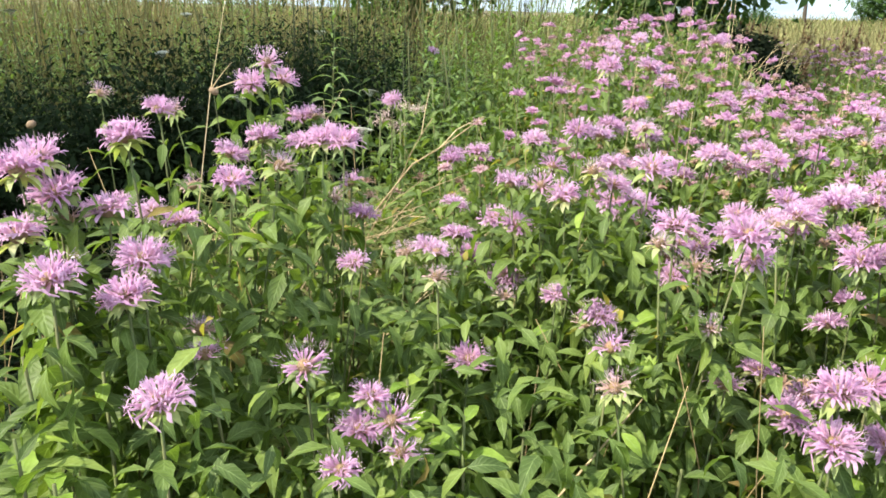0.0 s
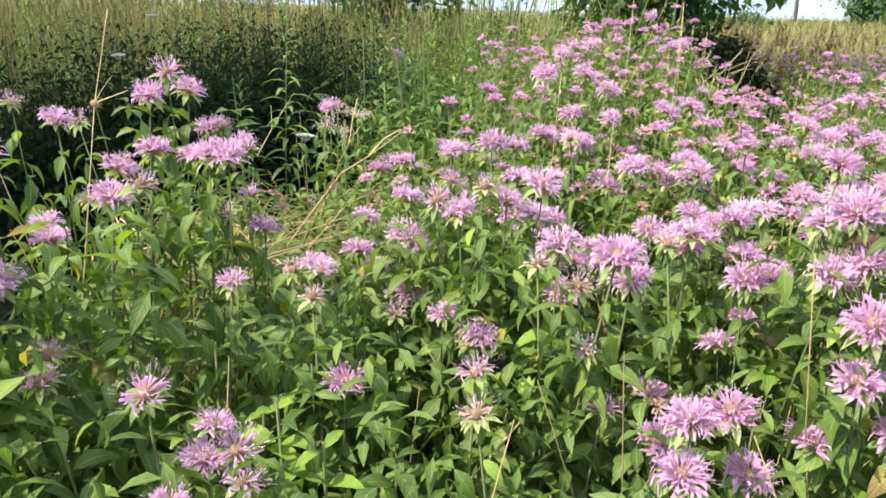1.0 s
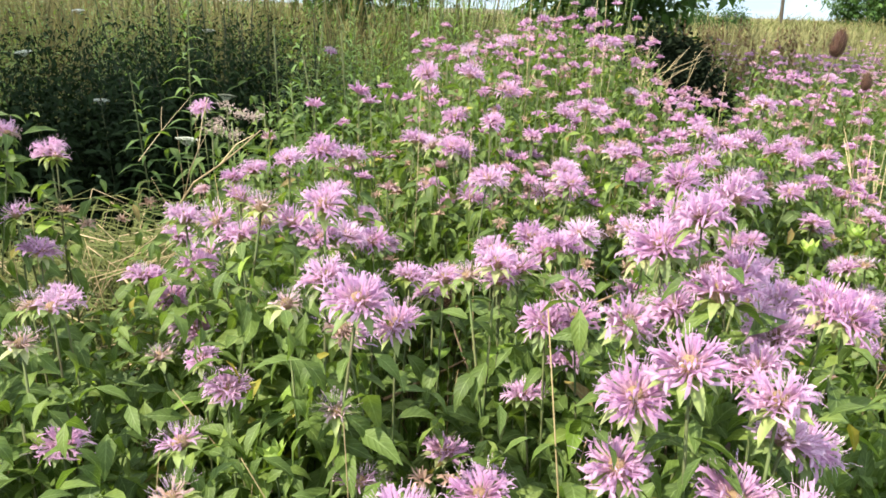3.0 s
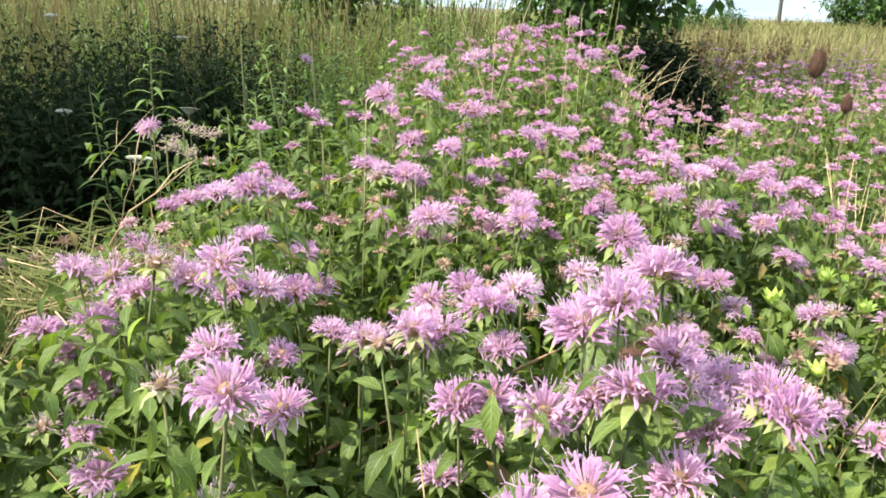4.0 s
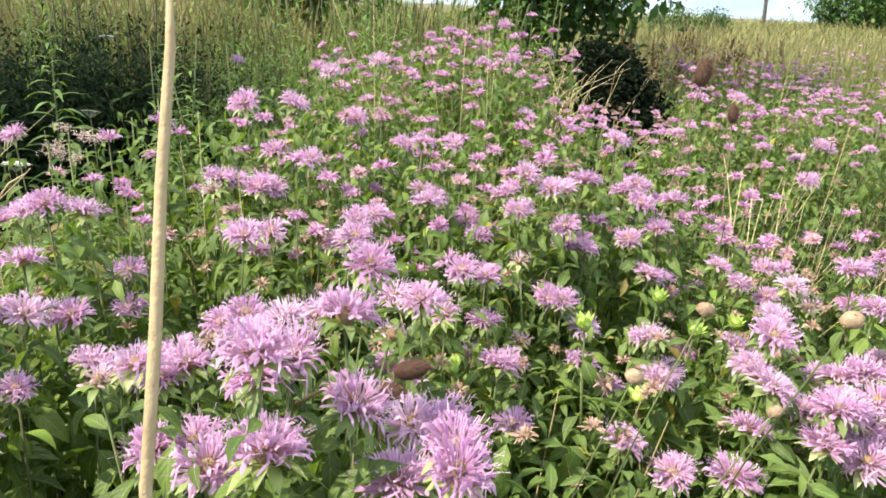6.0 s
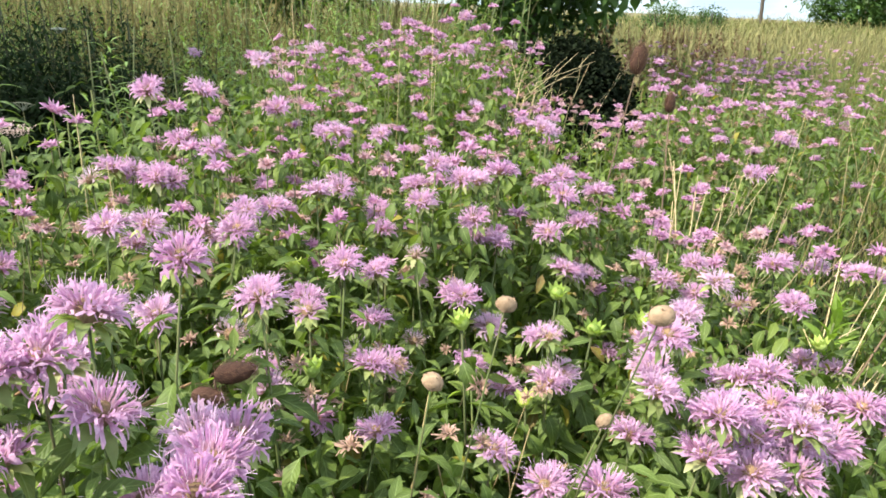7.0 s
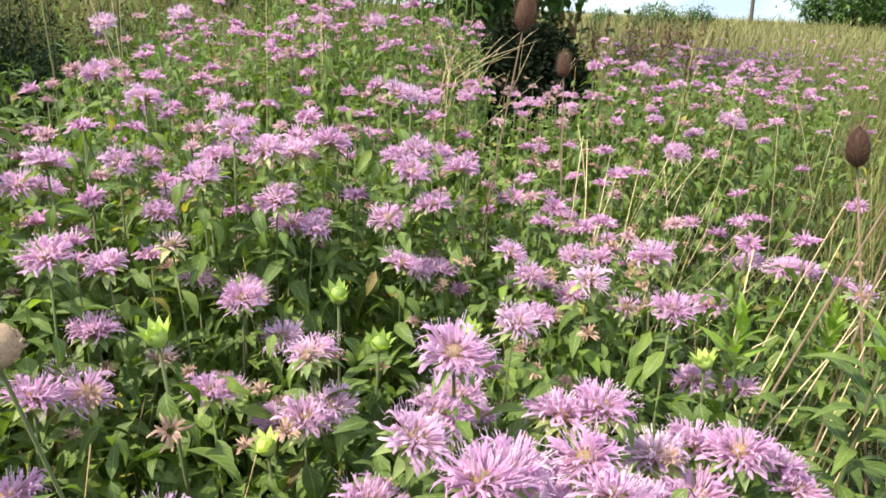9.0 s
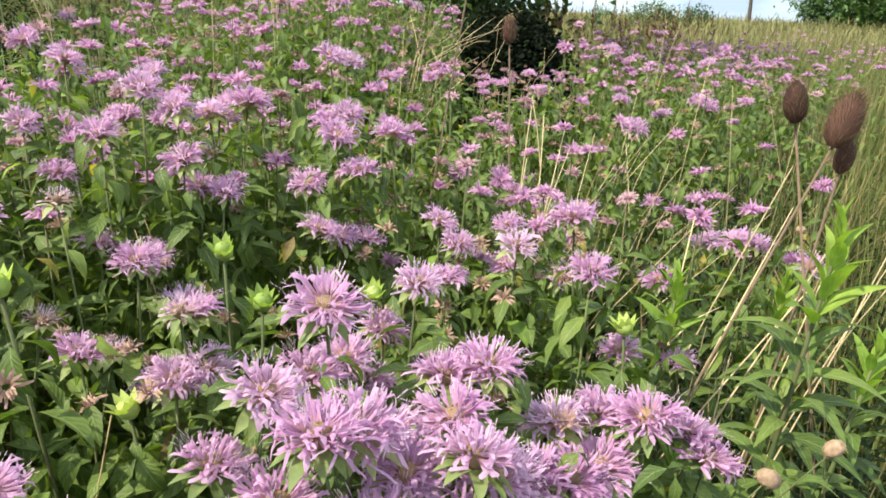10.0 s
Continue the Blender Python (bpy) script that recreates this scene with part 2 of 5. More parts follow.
# ---- mesh tools ----
class Geo:
    """Triangles with a UV for each vertex."""

    def __init__(self):
        self.v, self.f, self.uv = [], [], []

    def strip(self, points, widths, side, fold=0.0, up=(0, 0, 1)):
        """A ribbon along points; side: its sideways direction; fold: how far its edges rise, as a share of its width."""
        side, up = Vector(side), Vector(up)
        b, k = len(self.v), len(points)
        cols = 3 if fold else 2
        for i, (p, w) in enumerate(zip(points, widths)):
            p = Vector(p)
            offs = (-1, 0, 1) if fold else (-1, 1)
            for o in offs:
                self.v.append(tuple(p + side * (o * w) + up * (fold * w * abs(o))))
                self.uv.append((i / (k - 1), 0.5 + 0.5 * o))
        for i in range(k - 1):
            for c in range(cols - 1):
                a = b + i * cols + c
                self.f += [(a, a + 1, a + cols + 1), (a, a + cols + 1, a + cols)]
        return self

    def tube(self, points, radii, sides=4):
        b = len(self.v)
        pts = [Vector(p) for p in points]
        for i, (p, r) in enumerate(zip(pts, radii)):
            d = (pts[min(i + 1, len(pts) - 1)] - pts[max(i - 1, 0)]).normalized()
            s = d.cross(Vector((0.31, 0.95, 0.05))).normalized()
            t = d.cross(s)
            for k in range(sides):
                a = 2 * math.pi * k / sides
                self.v.append(tuple(p + (s * math.cos(a) + t * math.sin(a)) * r))
                self.uv.append((i / max(1, len(pts) - 1), k / sides))
        for i in range(len(pts) - 1):
            for k in range(sides):
                a, c = b + i * sides + k, b + i * sides + (k + 1) % sides
                self.f += [(a, c, c + sides), (a, c + sides, a + sides)]
        top = b + (len(pts) - 1) * sides
        self.f += [(top, top + k, top + k + 1) for k in range(1, sides - 1)]
        return self

    def turned(self, profile, sides=8):
        """A solid turned round z; profile: (radius, height) from bottom to top."""
        b = len(self.v)
        for i, (r, z) in enumerate(profile):
            for k in range(sides):
                a = 2 * math.pi * (k + 0.5 * (i % 2)) / sides
                self.v.append((r * math.cos(a), r * math.sin(a), z))
                self.uv.append((i / (len(profile) - 1), k / sides))
        for i in range(len(profile) - 1):
            for k in range(sides):
                a, c = b + i * sides + k, b + i * sides + (k + 1) % sides
                self.f += [(a, c, c + sides), (a, c + sides, a + sides)]
        return self

    def moved(self, m):
        self.v = [tuple(m @ Vector(p)) for p in self.v]
        return self

    def add(self, other, m=None):
        b = len(self.v)
        self.v += [tuple(m @ Vector(p)) for p in other.v] if m else list(other.v)
        self.uv += other.uv
        self.f += [tuple(i + b for i in t) for t in other.f]
        return self

    def arrays(self):
        return np.array(self.v, np.float32), np.array(self.f, np.int32), np.array(self.uv, np.float32)

    def mesh(self, name, material):
        return mesh_of(name, *self.arrays(), material)


def mesh_of(name, v, f, uv, material):
    me = bpy.data.meshes.new(name)
    me.vertices.add(len(v))
    me.vertices.foreach_set("co", np.ascontiguousarray(v, np.float32).ravel())
    me.loops.add(len(f) * 3)
    me.loops.foreach_set("vertex_index", np.ascontiguousarray(f, np.int32).ravel())
    me.polygons.add(len(f))
    me.polygons.foreach_set("loop_start", np.arange(0, len(f) * 3, 3, dtype=np.int32))
    me.uv_layers.new(name="UVMap").data.foreach_set("uv", np.ascontiguousarray(uv[f.ravel()], np.float32).ravel())
    me.polygons.foreach_set("use_smooth", np.ones(len(f), bool))
    me.materials.append(material)
    me.update()
    me.validate()
    return me


def turns(yaw, pitch, roll=None):
    """Rotation matrices (n, 3, 3): roll about y, then pitch about x, then yaw about z."""
    n_ = len(yaw)
    roll = np.zeros(n_) if roll is None else roll
    cy, sy, cp, sp, cr, sr = np.cos(yaw), np.sin(yaw), np.cos(pitch), np.sin(pitch), np.cos(roll), np.sin(roll)
    o, e = np.zeros(n_), np.ones(n_)
    rz = np.stack([cy, -sy, o, sy, cy, o, o, o, e], 1).reshape(-1, 3, 3)
    rx = np.stack([e, o, o, o, cp, -sp, o, sp, cp], 1).reshape(-1, 3, 3)
    ry = np.stack([cr, o, sr, o, e, o, -sr, o, cr], 1).reshape(-1, 3, 3)
    return rz @ rx @ ry


def joined(name, protos, places, rot, size, material, label, category, pick=None):
    """Many copies of a few small shapes in one mesh of kind stuff."""
    places, size = np.asarray(places, np.float32), np.asarray(size, np.float32)
    if size.ndim == 1:
        size = np.repeat(size[:, None], 3, 1)
    pick = np.random.randint(0, len(protos), len(places)) if pick is None else pick
    vs, fs, us, base = [], [], [], 0
    for k, g in enumerate(protos):
        v, f, uv = g.arrays()
        w = np.where(pick == k)[0]
        if not len(w):
            continue
        out = np.einsum("nij,nvj->nvi", rot[w], v[None] * size[w][:, None, :]) + places[w][:, None, :]
        vs.append(out.reshape(-1, 3))
        fs.append((f[None] + (np.arange(len(w)) * len(v))[:, None, None] + base).reshape(-1, 3))
        us.append(np.tile(uv, (len(w), 1)))
        base += len(w) * len(v)
    ob = new(name, mesh_of(name, np.concatenate(vs), np.concatenate(fs), np.concatenate(us), material))
    return tagged(ob, label, category, kind="stuff")


def part(name, mesh, parent, m=None, label=""):
    ob = new(name, mesh)
    ob.parent = parent
    if m is not None:
        ob.matrix_local = m
    return tagged(ob, label)


def thing(name, label, category, group="", at=None):
    ob = new(name)
    ob.empty_display_size = 0.05
    if at is not None:
        ob.matrix_basis = at
    return tagged(ob, label, category, group)




def leaf_geo(width=0.34, segs=6, droop=0.25, fold=0.35, tooth=0.0, widest=0.32):
    """A pointed leaf of length 1 along +y from the origin, blade upwards."""
    pts, wid = [], []
    for i in range(segs + 1):
        s = i / segs
        shape = (s / widest) ** 0.6 if s < widest else math.cos((s - widest) / (1 - widest) * math.pi / 2) ** 0.85
        w = 0.5 * width * max(shape, 0.02) * (1 + (tooth if i % 2 else -tooth))
        pts.append((0, s * (1 - 0.25 * droop * s), 0.12 * math.sin(s * 2.2) - droop * s * s))
        wid.append(max(w, 0.004))
    return Geo().strip(pts, wid, (1, 0, 0), fold)


# ---- plan: where the bergamot heads stand (x, y, height) ----
BED_A = [(0.20, 1.28, 1.02), (0.20, 1.35, 1.16), (0.24, 0.94, 1.17), (0.25, 0.89, 1.17), (0.25, 1.32, 1.05), (0.26, 0.86, 1.12), (0.26, 0.93, 1.14), (0.26, 0.94, 1.11), (0.30, 0.94, 1.12), (0.30, 1.00, 1.18), (0.31, 0.81, 1.10), (0.32, 1.07, 1.07), (0.33, 0.89, 1.05), (0.33, 0.94, 1.07), (0.34, 1.22, 1.12), (0.34, 1.35, 1.20), (0.35, 0.85, 1.07), (0.35, 0.89, 1.09), (0.36, 1.15, 1.10), (0.36, 1.37, 1.23), (0.37, 1.43, 1.20), (0.38, 1.24, 1.14), (0.39, 0.91, 1.01), (0.40, 1.43, 1.14), (0.41, 0.86, 1.01), (0.42, 0.73, 1.04), (0.42, 1.52, 1.10)]
BED_B = [(0.43, 1.26, 1.13), (0.45, 1.02, 1.15), (0.47, 1.19, 1.15), (0.50, 0.86, 1.00), (0.50, 1.17, 1.15), (0.51, 1.29, 1.02), (0.51, 2.00, 1.10), (0.52, 1.08, 1.02), (0.54, 0.79, 0.94), (0.55, 0.85, 0.94), (0.56, 0.86, 0.97), (0.58, 0.85, 0.95), (0.59, 0.83, 0.93), (0.60, 3.54, 1.13), (0.61, 1.14, 1.02), (0.62, 1.04, 1.02), (0.62, 1.10, 1.03), (0.65, 1.26, 1.00), (0.65, 1.39, 1.01), (0.65, 1.70, 1.02), (0.66, 1.01, 0.93), (0.66, 1.87, 1.00), (0.67, 1.29, 0.96), (0.70, 1.64, 1.05), (0.71, 1.13, 0.96), (0.71, 1.32, 1.01), (0.72, 1.22, 0.95)]
BED_C = [(0.72, 1.22, 1.09), (0.73, 1.22, 1.03), (0.76, 1.21, 1.09), (0.77, 1.09, 0.98), (0.78, 1.24, 1.11), (0.79, 1.19, 1.08), (0.79, 1.50, 1.10), (0.79, 1.53, 1.09), (0.80, 0.90, 0.96), (0.80, 0.93, 0.99), (0.80, 1.05, 0.96), (0.80, 1.27, 1.07), (0.81, 1.03, 0.98), (0.82, 1.17, 1.12), (0.85, 1.18, 1.10), (0.85, 1.43, 1.13), (0.85, 1.54, 1.08), (0.87, 1.03, 1.07), (0.87, 1.25, 1.06), (0.88, 1.31, 1.10), (0.89, 1.15, 1.13), (0.89, 1.44, 1.12), (0.90, 1.07, 1.08), (0.90, 1.26, 1.06), (0.90, 1.32, 1.03), (0.90, 1.49, 1.01), (0.90, 1.54, 1.00)]
BED_D = [(0.92, 0.98, 0.99), (0.92, 1.04, 1.04), (0.92, 1.11, 1.00), (0.92, 1.18, 1.01), (0.93, 1.30, 1.04), (0.94, 0.96, 0.93), (0.94, 0.97, 1.10), (0.94, 1.16, 1.03), (0.94, 1.43, 0.99), (0.97, 0.81, 0.96), (0.97, 1.01, 1.06), (0.98, 0.83, 1.00), (0.98, 1.23, 1.02), (0.98, 1.75, 1.09), (0.99, 0.92, 0.92), (1.00, 1.34, 0.96), (1.00, 1.78, 1.08), (1.00, 1.88, 1.20), (1.01, 1.26, 0.99), (1.01, 1.60, 1.11), (1.01, 1.68, 1.02), (1.02, 1.05, 0.90), (1.02, 1.20, 1.03), (1.04, 0.88, 0.98), (1.04, 1.11, 1.07), (1.05, 0.85, 0.93), (1.05, 1.74, 1.08)]
BED_E = [(1.05, 1.77, 1.08), (1.06, 1.01, 0.89), (1.06, 1.85, 1.12), (1.07, 1.12, 1.08), (1.07, 1.76, 1.07), (1.08, 1.15, 1.05), (1.08, 1.20, 1.05), (1.08, 1.56, 1.03), (1.08, 1.62, 1.03), (1.09, 1.45, 1.09), (1.09, 1.89, 1.20), (1.10, 1.06, 0.96), (1.10, 1.16, 1.06), (1.11, 0.86, 0.96), (1.11, 1.04, 1.05), (1.11, 1.53, 1.07), (1.11, 2.31, 1.22), (1.13, 0.85, 1.03), (1.13, 1.27, 1.06), (1.13, 1.79, 1.12), (1.14, 0.86, 1.08), (1.14, 1.05, 1.05), (1.14, 1.22, 1.06), (1.15, 1.11, 0.97), (1.15, 1.18, 1.08), (1.16, 1.16, 1.04), (1.17, 0.85, 1.11)]
BED_F = [(1.17, 0.98, 1.08), (1.18, 1.22, 1.08), (1.19, 2.06, 1.15), (1.20, 1.01, 1.14), (1.20, 1.29, 1.05), (1.20, 1.58, 1.04), (1.21, 0.96, 1.18), (1.21, 0.99, 1.09), (1.21, 1.08, 1.11), (1.22, 0.93, 1.13), (1.22, 1.03, 1.14), (1.22, 1.54, 1.05), (1.22, 2.45, 1.24), (1.23, 0.84, 1.09), (1.23, 1.52, 1.07), (1.23, 1.57, 1.08), (1.25, 1.66, 1.06), (1.26, 1.02, 1.18), (1.26, 1.69, 1.05), (1.27, 1.00, 1.12), (1.27, 1.17, 1.16), (1.29, 1.23, 1.06), (1.29, 1.34, 0.96), (1.29, 1.38, 1.04), (1.30, 0.98, 1.07), (1.30, 1.94, 1.12), (1.31, 1.05, 1.07)]
BED_G = [(1.31, 1.29, 0.96), (1.32, 1.02, 0.93), (1.32, 1.23, 1.10), (1.33, 1.57, 1.11), (1.33, 1.87, 1.05), (1.33, 1.88, 1.14), (1.33, 3.22, 1.20), (1.34, 0.95, 1.10), (1.34, 0.98, 1.10), (1.34, 1.05, 1.07), (1.34, 1.39, 1.03), (1.35, 1.33, 1.04), (1.35, 1.71, 1.08), (1.36, 1.29, 0.93), (1.38, 1.45, 1.05), (1.40, 2.03, 1.11), (1.41, 1.75, 1.03), (1.42, 1.32, 0.98), (1.42, 1.63, 1.04), (1.43, 1.25, 0.94), (1.44, 1.36, 0.96), (1.45, 3.21, 1.29), (1.47, 1.46, 0.94), (1.47, 1.52, 1.04), (1.47, 1.60, 0.97), (1.47, 1.66, 1.08), (1.47, 1.71, 1.09)]
BED_H = [(1.48, 1.61, 1.09), (1.50, 1.69, 1.13), (1.51, 2.60, 1.23), (1.53, 1.57, 0.96), (1.53, 1.59, 0.96), (1.54, 1.38, 0.95), (1.54, 1.52, 0.98), (1.54, 1.68, 1.11), (1.55, 1.22, 0.94), (1.55, 1.42, 0.93), (1.56, 1.63, 1.06), (1.57, 1.66, 1.02), (1.57, 1.70, 1.05), (1.57, 1.71, 1.10), (1.57, 1.76, 1.09), (1.58, 1.53, 0.93), (1.59, 1.41, 0.90), (1.60, 1.19, 0.92), (1.60, 1.64, 1.02), (1.60, 1.68, 1.02), (1.61, 1.21, 0.91), (1.61, 1.74, 1.11), (1.63, 1.34, 0.95), (1.63, 1.36, 1.00), (1.63, 1.40, 0.98), (1.63, 2.86, 1.23), (1.65, 1.16, 0.94)]
BED_I = [(1.65, 1.36, 0.95), (1.65, 2.65, 1.09), (1.66, 3.35, 1.32), (1.69, 1.22, 0.96), (1.69, 1.70, 1.02), (1.70, 1.80, 1.08), (1.70, 1.88, 1.16), (1.71, 1.64, 0.98), (1.72, 1.24, 1.00), (1.72, 1.75, 1.07), (1.72, 1.93, 1.15), (1.73, 1.67, 0.96), (1.73, 1.81, 1.09), (1.74, 1.30, 0.98), (1.75, 1.31, 1.03), (1.75, 1.73, 1.03), (1.76, 1.18, 1.01), (1.76, 1.36, 0.96), (1.76, 1.39, 0.95), (1.76, 1.70, 0.95), (1.77, 2.50, 1.07), (1.78, 1.20, 1.00), (1.78, 1.40, 0.92), (1.79, 1.46, 0.94), (1.79, 1.78, 1.07), (1.80, 1.29, 0.94), (1.80, 1.65, 0.83)]
BED_J = [(1.82, 1.25, 0.93), (1.82, 1.43, 1.00), (1.84, 1.23, 0.99), (1.84, 1.30, 0.98), (1.84, 1.34, 0.96), (1.85, 1.19, 0.99), (1.85, 1.49, 0.98), (1.85, 3.43, 1.22), (1.87, 1.30, 0.99), (1.90, 1.88, 0.86), (1.93, 1.32, 0.93), (1.94, 1.60, 0.98), (1.98, 1.35, 0.92), (1.98, 1.52, 1.04), (1.99, 1.47, 1.00), (2.00, 1.31, 0.94), (2.01, 2.04, 0.93), (2.04, 1.32, 0.92), (2.04, 1.50, 0.90), (2.05, 1.30, 0.91), (2.10, 2.06, 0.88), (2.13, 1.55, 0.86), (2.19, 2.84, 1.02), (2.20, 1.81, 0.86), (2.23, 2.11, 1.04), (2.28, 1.76, 0.94), (2.31, 1.75, 0.94)]
BED_K = [(2.33, 2.52, 1.04), (2.37, 2.07, 0.83), (2.38, 2.04, 0.85), (2.39, 2.85, 1.14), (2.44, 2.53, 1.01), (2.58, 2.66, 1.03), (2.61, 2.66, 1.01), (2.61, 2.71, 1.12), (2.63, 2.70, 1.02), (4.07, 5.51, 1.02), (4.54, 6.20, 1.03)]
HEADS = BED_A + BED_B + BED_C + BED_D + BED_E + BED_F + BED_G + BED_H + BED_I + BED_J + BED_K
HEADS_NP = np.array(HEADS)


def path_y(x):
    """The line along which the camera goes, seen from above."""
    return np.interp(x, [0.6, 0.93, 1.11, 1.3, 1.52, 1.8], [0.29, 0.41, 0.56, 0.57, 0.69, 0.85])


def canopy(x, y):
    """Height of the bergamot's tops, from the heads round about."""
    d2 = (HEADS_NP[None, :, 0] - x[:, None]) ** 2 + (HEADS_NP[None, :, 1] - y[:, None]) ** 2 + 0.02
    w = d2 ** -1.5
    return (w * HEADS_NP[None, :, 2]).sum(1) / w.sum(1)


def in_hollow(x, y):
    """The low, shaded gap in front of the dark shrub."""
    return (y > 3.15) & (y < 6.5) & (x > 1.52 + 0.165 * (y - 0.69)) & (x < 1.52 + 0.33 * (y - 0.69))


def in_dip(x, y):
    """Lower growth before the gap."""
    return (y > 2.1) & (y < 3.3) & (x > 1.52 + 0.12 * (y - 0.69)) & (x < 1.52 + 0.33 * (y - 0.69))


# broken stalks that lie across the leaves: both ends and thickness
BROKEN_STALKS = (((0.944, 1.34, 0.775), (1.066, 1.36, 0.835), 0.0034), ((1.185, 1.25, 0.957), (1.243, 1.26, 0.985), 0.0030), ((0.963, 1.42, 0.865), (1.021, 1.36, 0.915), 0.0022))


def under_stalks(x, y):
    """How high leaves may stand so that the broken stalks lie open on them."""
    limit = np.full(np.shape(x), 9.0)
    for b, e, _ in BROKEN_STALKS:
        t = (x - b[0]) / (e[0] - b[0])
        ly, lz = b[1] + t * (e[1] - b[1]), b[2] + t * (e[2] - b[2])
        open_here = (t > -0.15) & (t < 1.15) & (y > ly - 0.34) & (y < ly + 0.04)
        limit = np.where(open_here, np.minimum(limit, lz - 0.02 + 0.52 * (ly - y)), limit)
    return limit


def in_bed(x, y):
    """How thickly the bergamot grows, 0 to 1."""
    left = np.interp(y, [0.0, 1.0, 1.6, 2.4, 3.6, 6.0], [-0.5, -0.1, 0.58, 0.94, 0.90, 1.2])
    right = np.interp(y, [0.0, 1.4, 2.0, 3.0, 6.5], [2.4, 2.25, 2.7, 3.3, 6.2])
    d = np.clip((x - left) / 0.25, 0, 1) * np.clip((right - x) / 0.3, 0, 1)
    d = d * np.interp(y, [0.3, 3.5, 4.2, 6.6, 7.0], [1, 1, 0.35, 0.3, 0.0])
    d = d * np.where(in_hollow(x, y), 0.0, 1)
    d = d * np.where((y > 2.0) & (x > 1.6 + 0.58 * (y - 0.69)), 0.28, 1)
    d = d * np.where((x > 2.08) & (y < 1.95), 0.12, 1) * np.where((x > 2.35) & (y < 3.4), 0.5, 1) * np.where((x > 2.2) & (y >= 3.4), 0.6, 1)
    return d


def ground_z(x, y):
    """The far field rises a little to one side."""
    return 0.012 * np.clip(x - 5, 0, 60) * np.clip((y - 9) / 16, 0, 1)


# ---- ground ----
bm = bmesh.new()
steps_x = [-400, -120, -40, -14] + [-6 + 0.5 * i for i in range(33)] + [18, 44, 120, 400]
steps_y = [-400, -100, -30, -8] + [-3 + 0.5 * i for i in range(33)] + [20, 50, 120, 300, 800]
rows = []
for y in steps_y:
    rows.append([bm.verts.new((x, y, 0.05 * noise.noise((x * 0.7, y * 0.7, 0.0)) if abs(x) < 12 and -4 < y < 9 else float(ground_z(x, y)))) for x in steps_x])
for a, b in zip(rows, rows[1:]):
    for i in range(len(a) - 1):
        bm.faces.new((a[i], a[i + 1], b[i + 1], b[i]))
ground_mesh = bpy.data.meshes.new("ground")
bm.to_mesh(ground_mesh)
bm.free()
ground_mesh.polygons.foreach_set("use_smooth", np.ones(len(ground_mesh.polygons), bool))
ground_mesh.materials.append(SOIL)
ground = tagged(new("ground", ground_mesh), "brown meadow soil with dead grass litter", "ground", kind="structure")


# ---- wild bergamot: shared pieces ----
def disc_geo():
    return Geo().turned([(0.004, -0.006), (0.0078, -0.002), (0.0082, 0.002), (0.0066, 0.006), (0.0034, 0.0082), (0.0006, 0.0088)], 10)


def floret(g, r, a, r0, z0, climb, length, wide):
    """One two-lipped floret: a tube that widens into a broad drooping lower lip, and a narrow upper lip that curls up."""
    out, side, up = Vector((math.cos(a), math.sin(a), 0)), Vector((-math.sin(a), math.cos(a), 0)), Vector((0, 0, 1))
    way = out * math.cos(climb) + up * math.sin(climb) + side * r.gauss(0, 0.24)
    base = out * r0 + up * z0
    mouth = base + way * length * 0.45
    bend, drop = side * r.gauss(0, 0.17) * length, r.uniform(0.0, 0.9)
    lip = [base, base.lerp(mouth, 0.55), mouth, mouth + way * 0.22 * length + up * 0.03 * length,
           mouth + (out * 0.42 + up * (0.55 * math.sin(climb) - 0.10 * drop)) * length + bend, mouth + (out * 0.50 + up * (0.45 * math.sin(climb) - 0.34 * drop)) * length + bend * 1.6]
    g.strip(lip, [0.0006, 0.0008, 0.0011, 0.0015 * wide, 0.0016 * wide, 0.0005], side + up * r.uniform(-0.8, 0.8), -0.35)
    rise = up * 0.0006
    curl = r.uniform(0.5, 1.2)
    g.strip([base + rise, mouth + rise, mouth + way * 0.24 * length + up * 0.08 * length * curl, mouth + way * 0.34 * length + up * 0.24 * length * curl],
            [0.0004, 0.0009, 0.0010, 0.0005], side + up * r.uniform(-0.4, 0.4))


def petals_geo(r, outer, middle, inner, length, gaps):
    """The rings of florets round the disc: low ones that droop outside, steep ones inside; gaps: the share that has fallen or is not yet out."""
    g = Geo()
    for count, r0, z0, low, high, size in ((outer, 0.0080, 0.002, -0.15, 0.30, 1.0), (middle, 0.0068, 0.004, 0.30, 0.66, 0.93), (inner, 0.0050, 0.006, 0.7, 1.2, 0.66)):
        start = r.uniform(0, 6.3)
        for i in range(count):
            if r.random() > gaps:
                floret(g, r, start + 2 * math.pi * (i + r.uniform(-0.45, 0.45)) / count, r0, z0, r.uniform(low, high), length * size * r.uniform(0.6, 1.2), r.uniform(0.5, 1.3))
    return g


def stamens_geo(r, count, reach):
    """Fine pale threads that stand out of the upper lips."""
    g = Geo()
    for i in range(count):
        a = r.uniform(0, 2 * math.pi)
        out, side = Vector((math.cos(a), math.sin(a), 0)), Vector((-math.sin(a), math.cos(a), 0))
        r0 = r.uniform(0.006, 0.030)
        p = out * r0 + Vector((0, 0, 0.010))
        e = p + out * reach * r.uniform(0.1, 0.5) * (r0 / 0.016) + Vector((0, 0, reach * r.uniform(0.15, 1.0) * (1.5 - r0 / 0.026)))
        g.strip([p, (p + e) / 2 + out * r.uniform(-0.001, 0.0015), e], [0.00018, 0.00018, 0.00022], side)
    return g


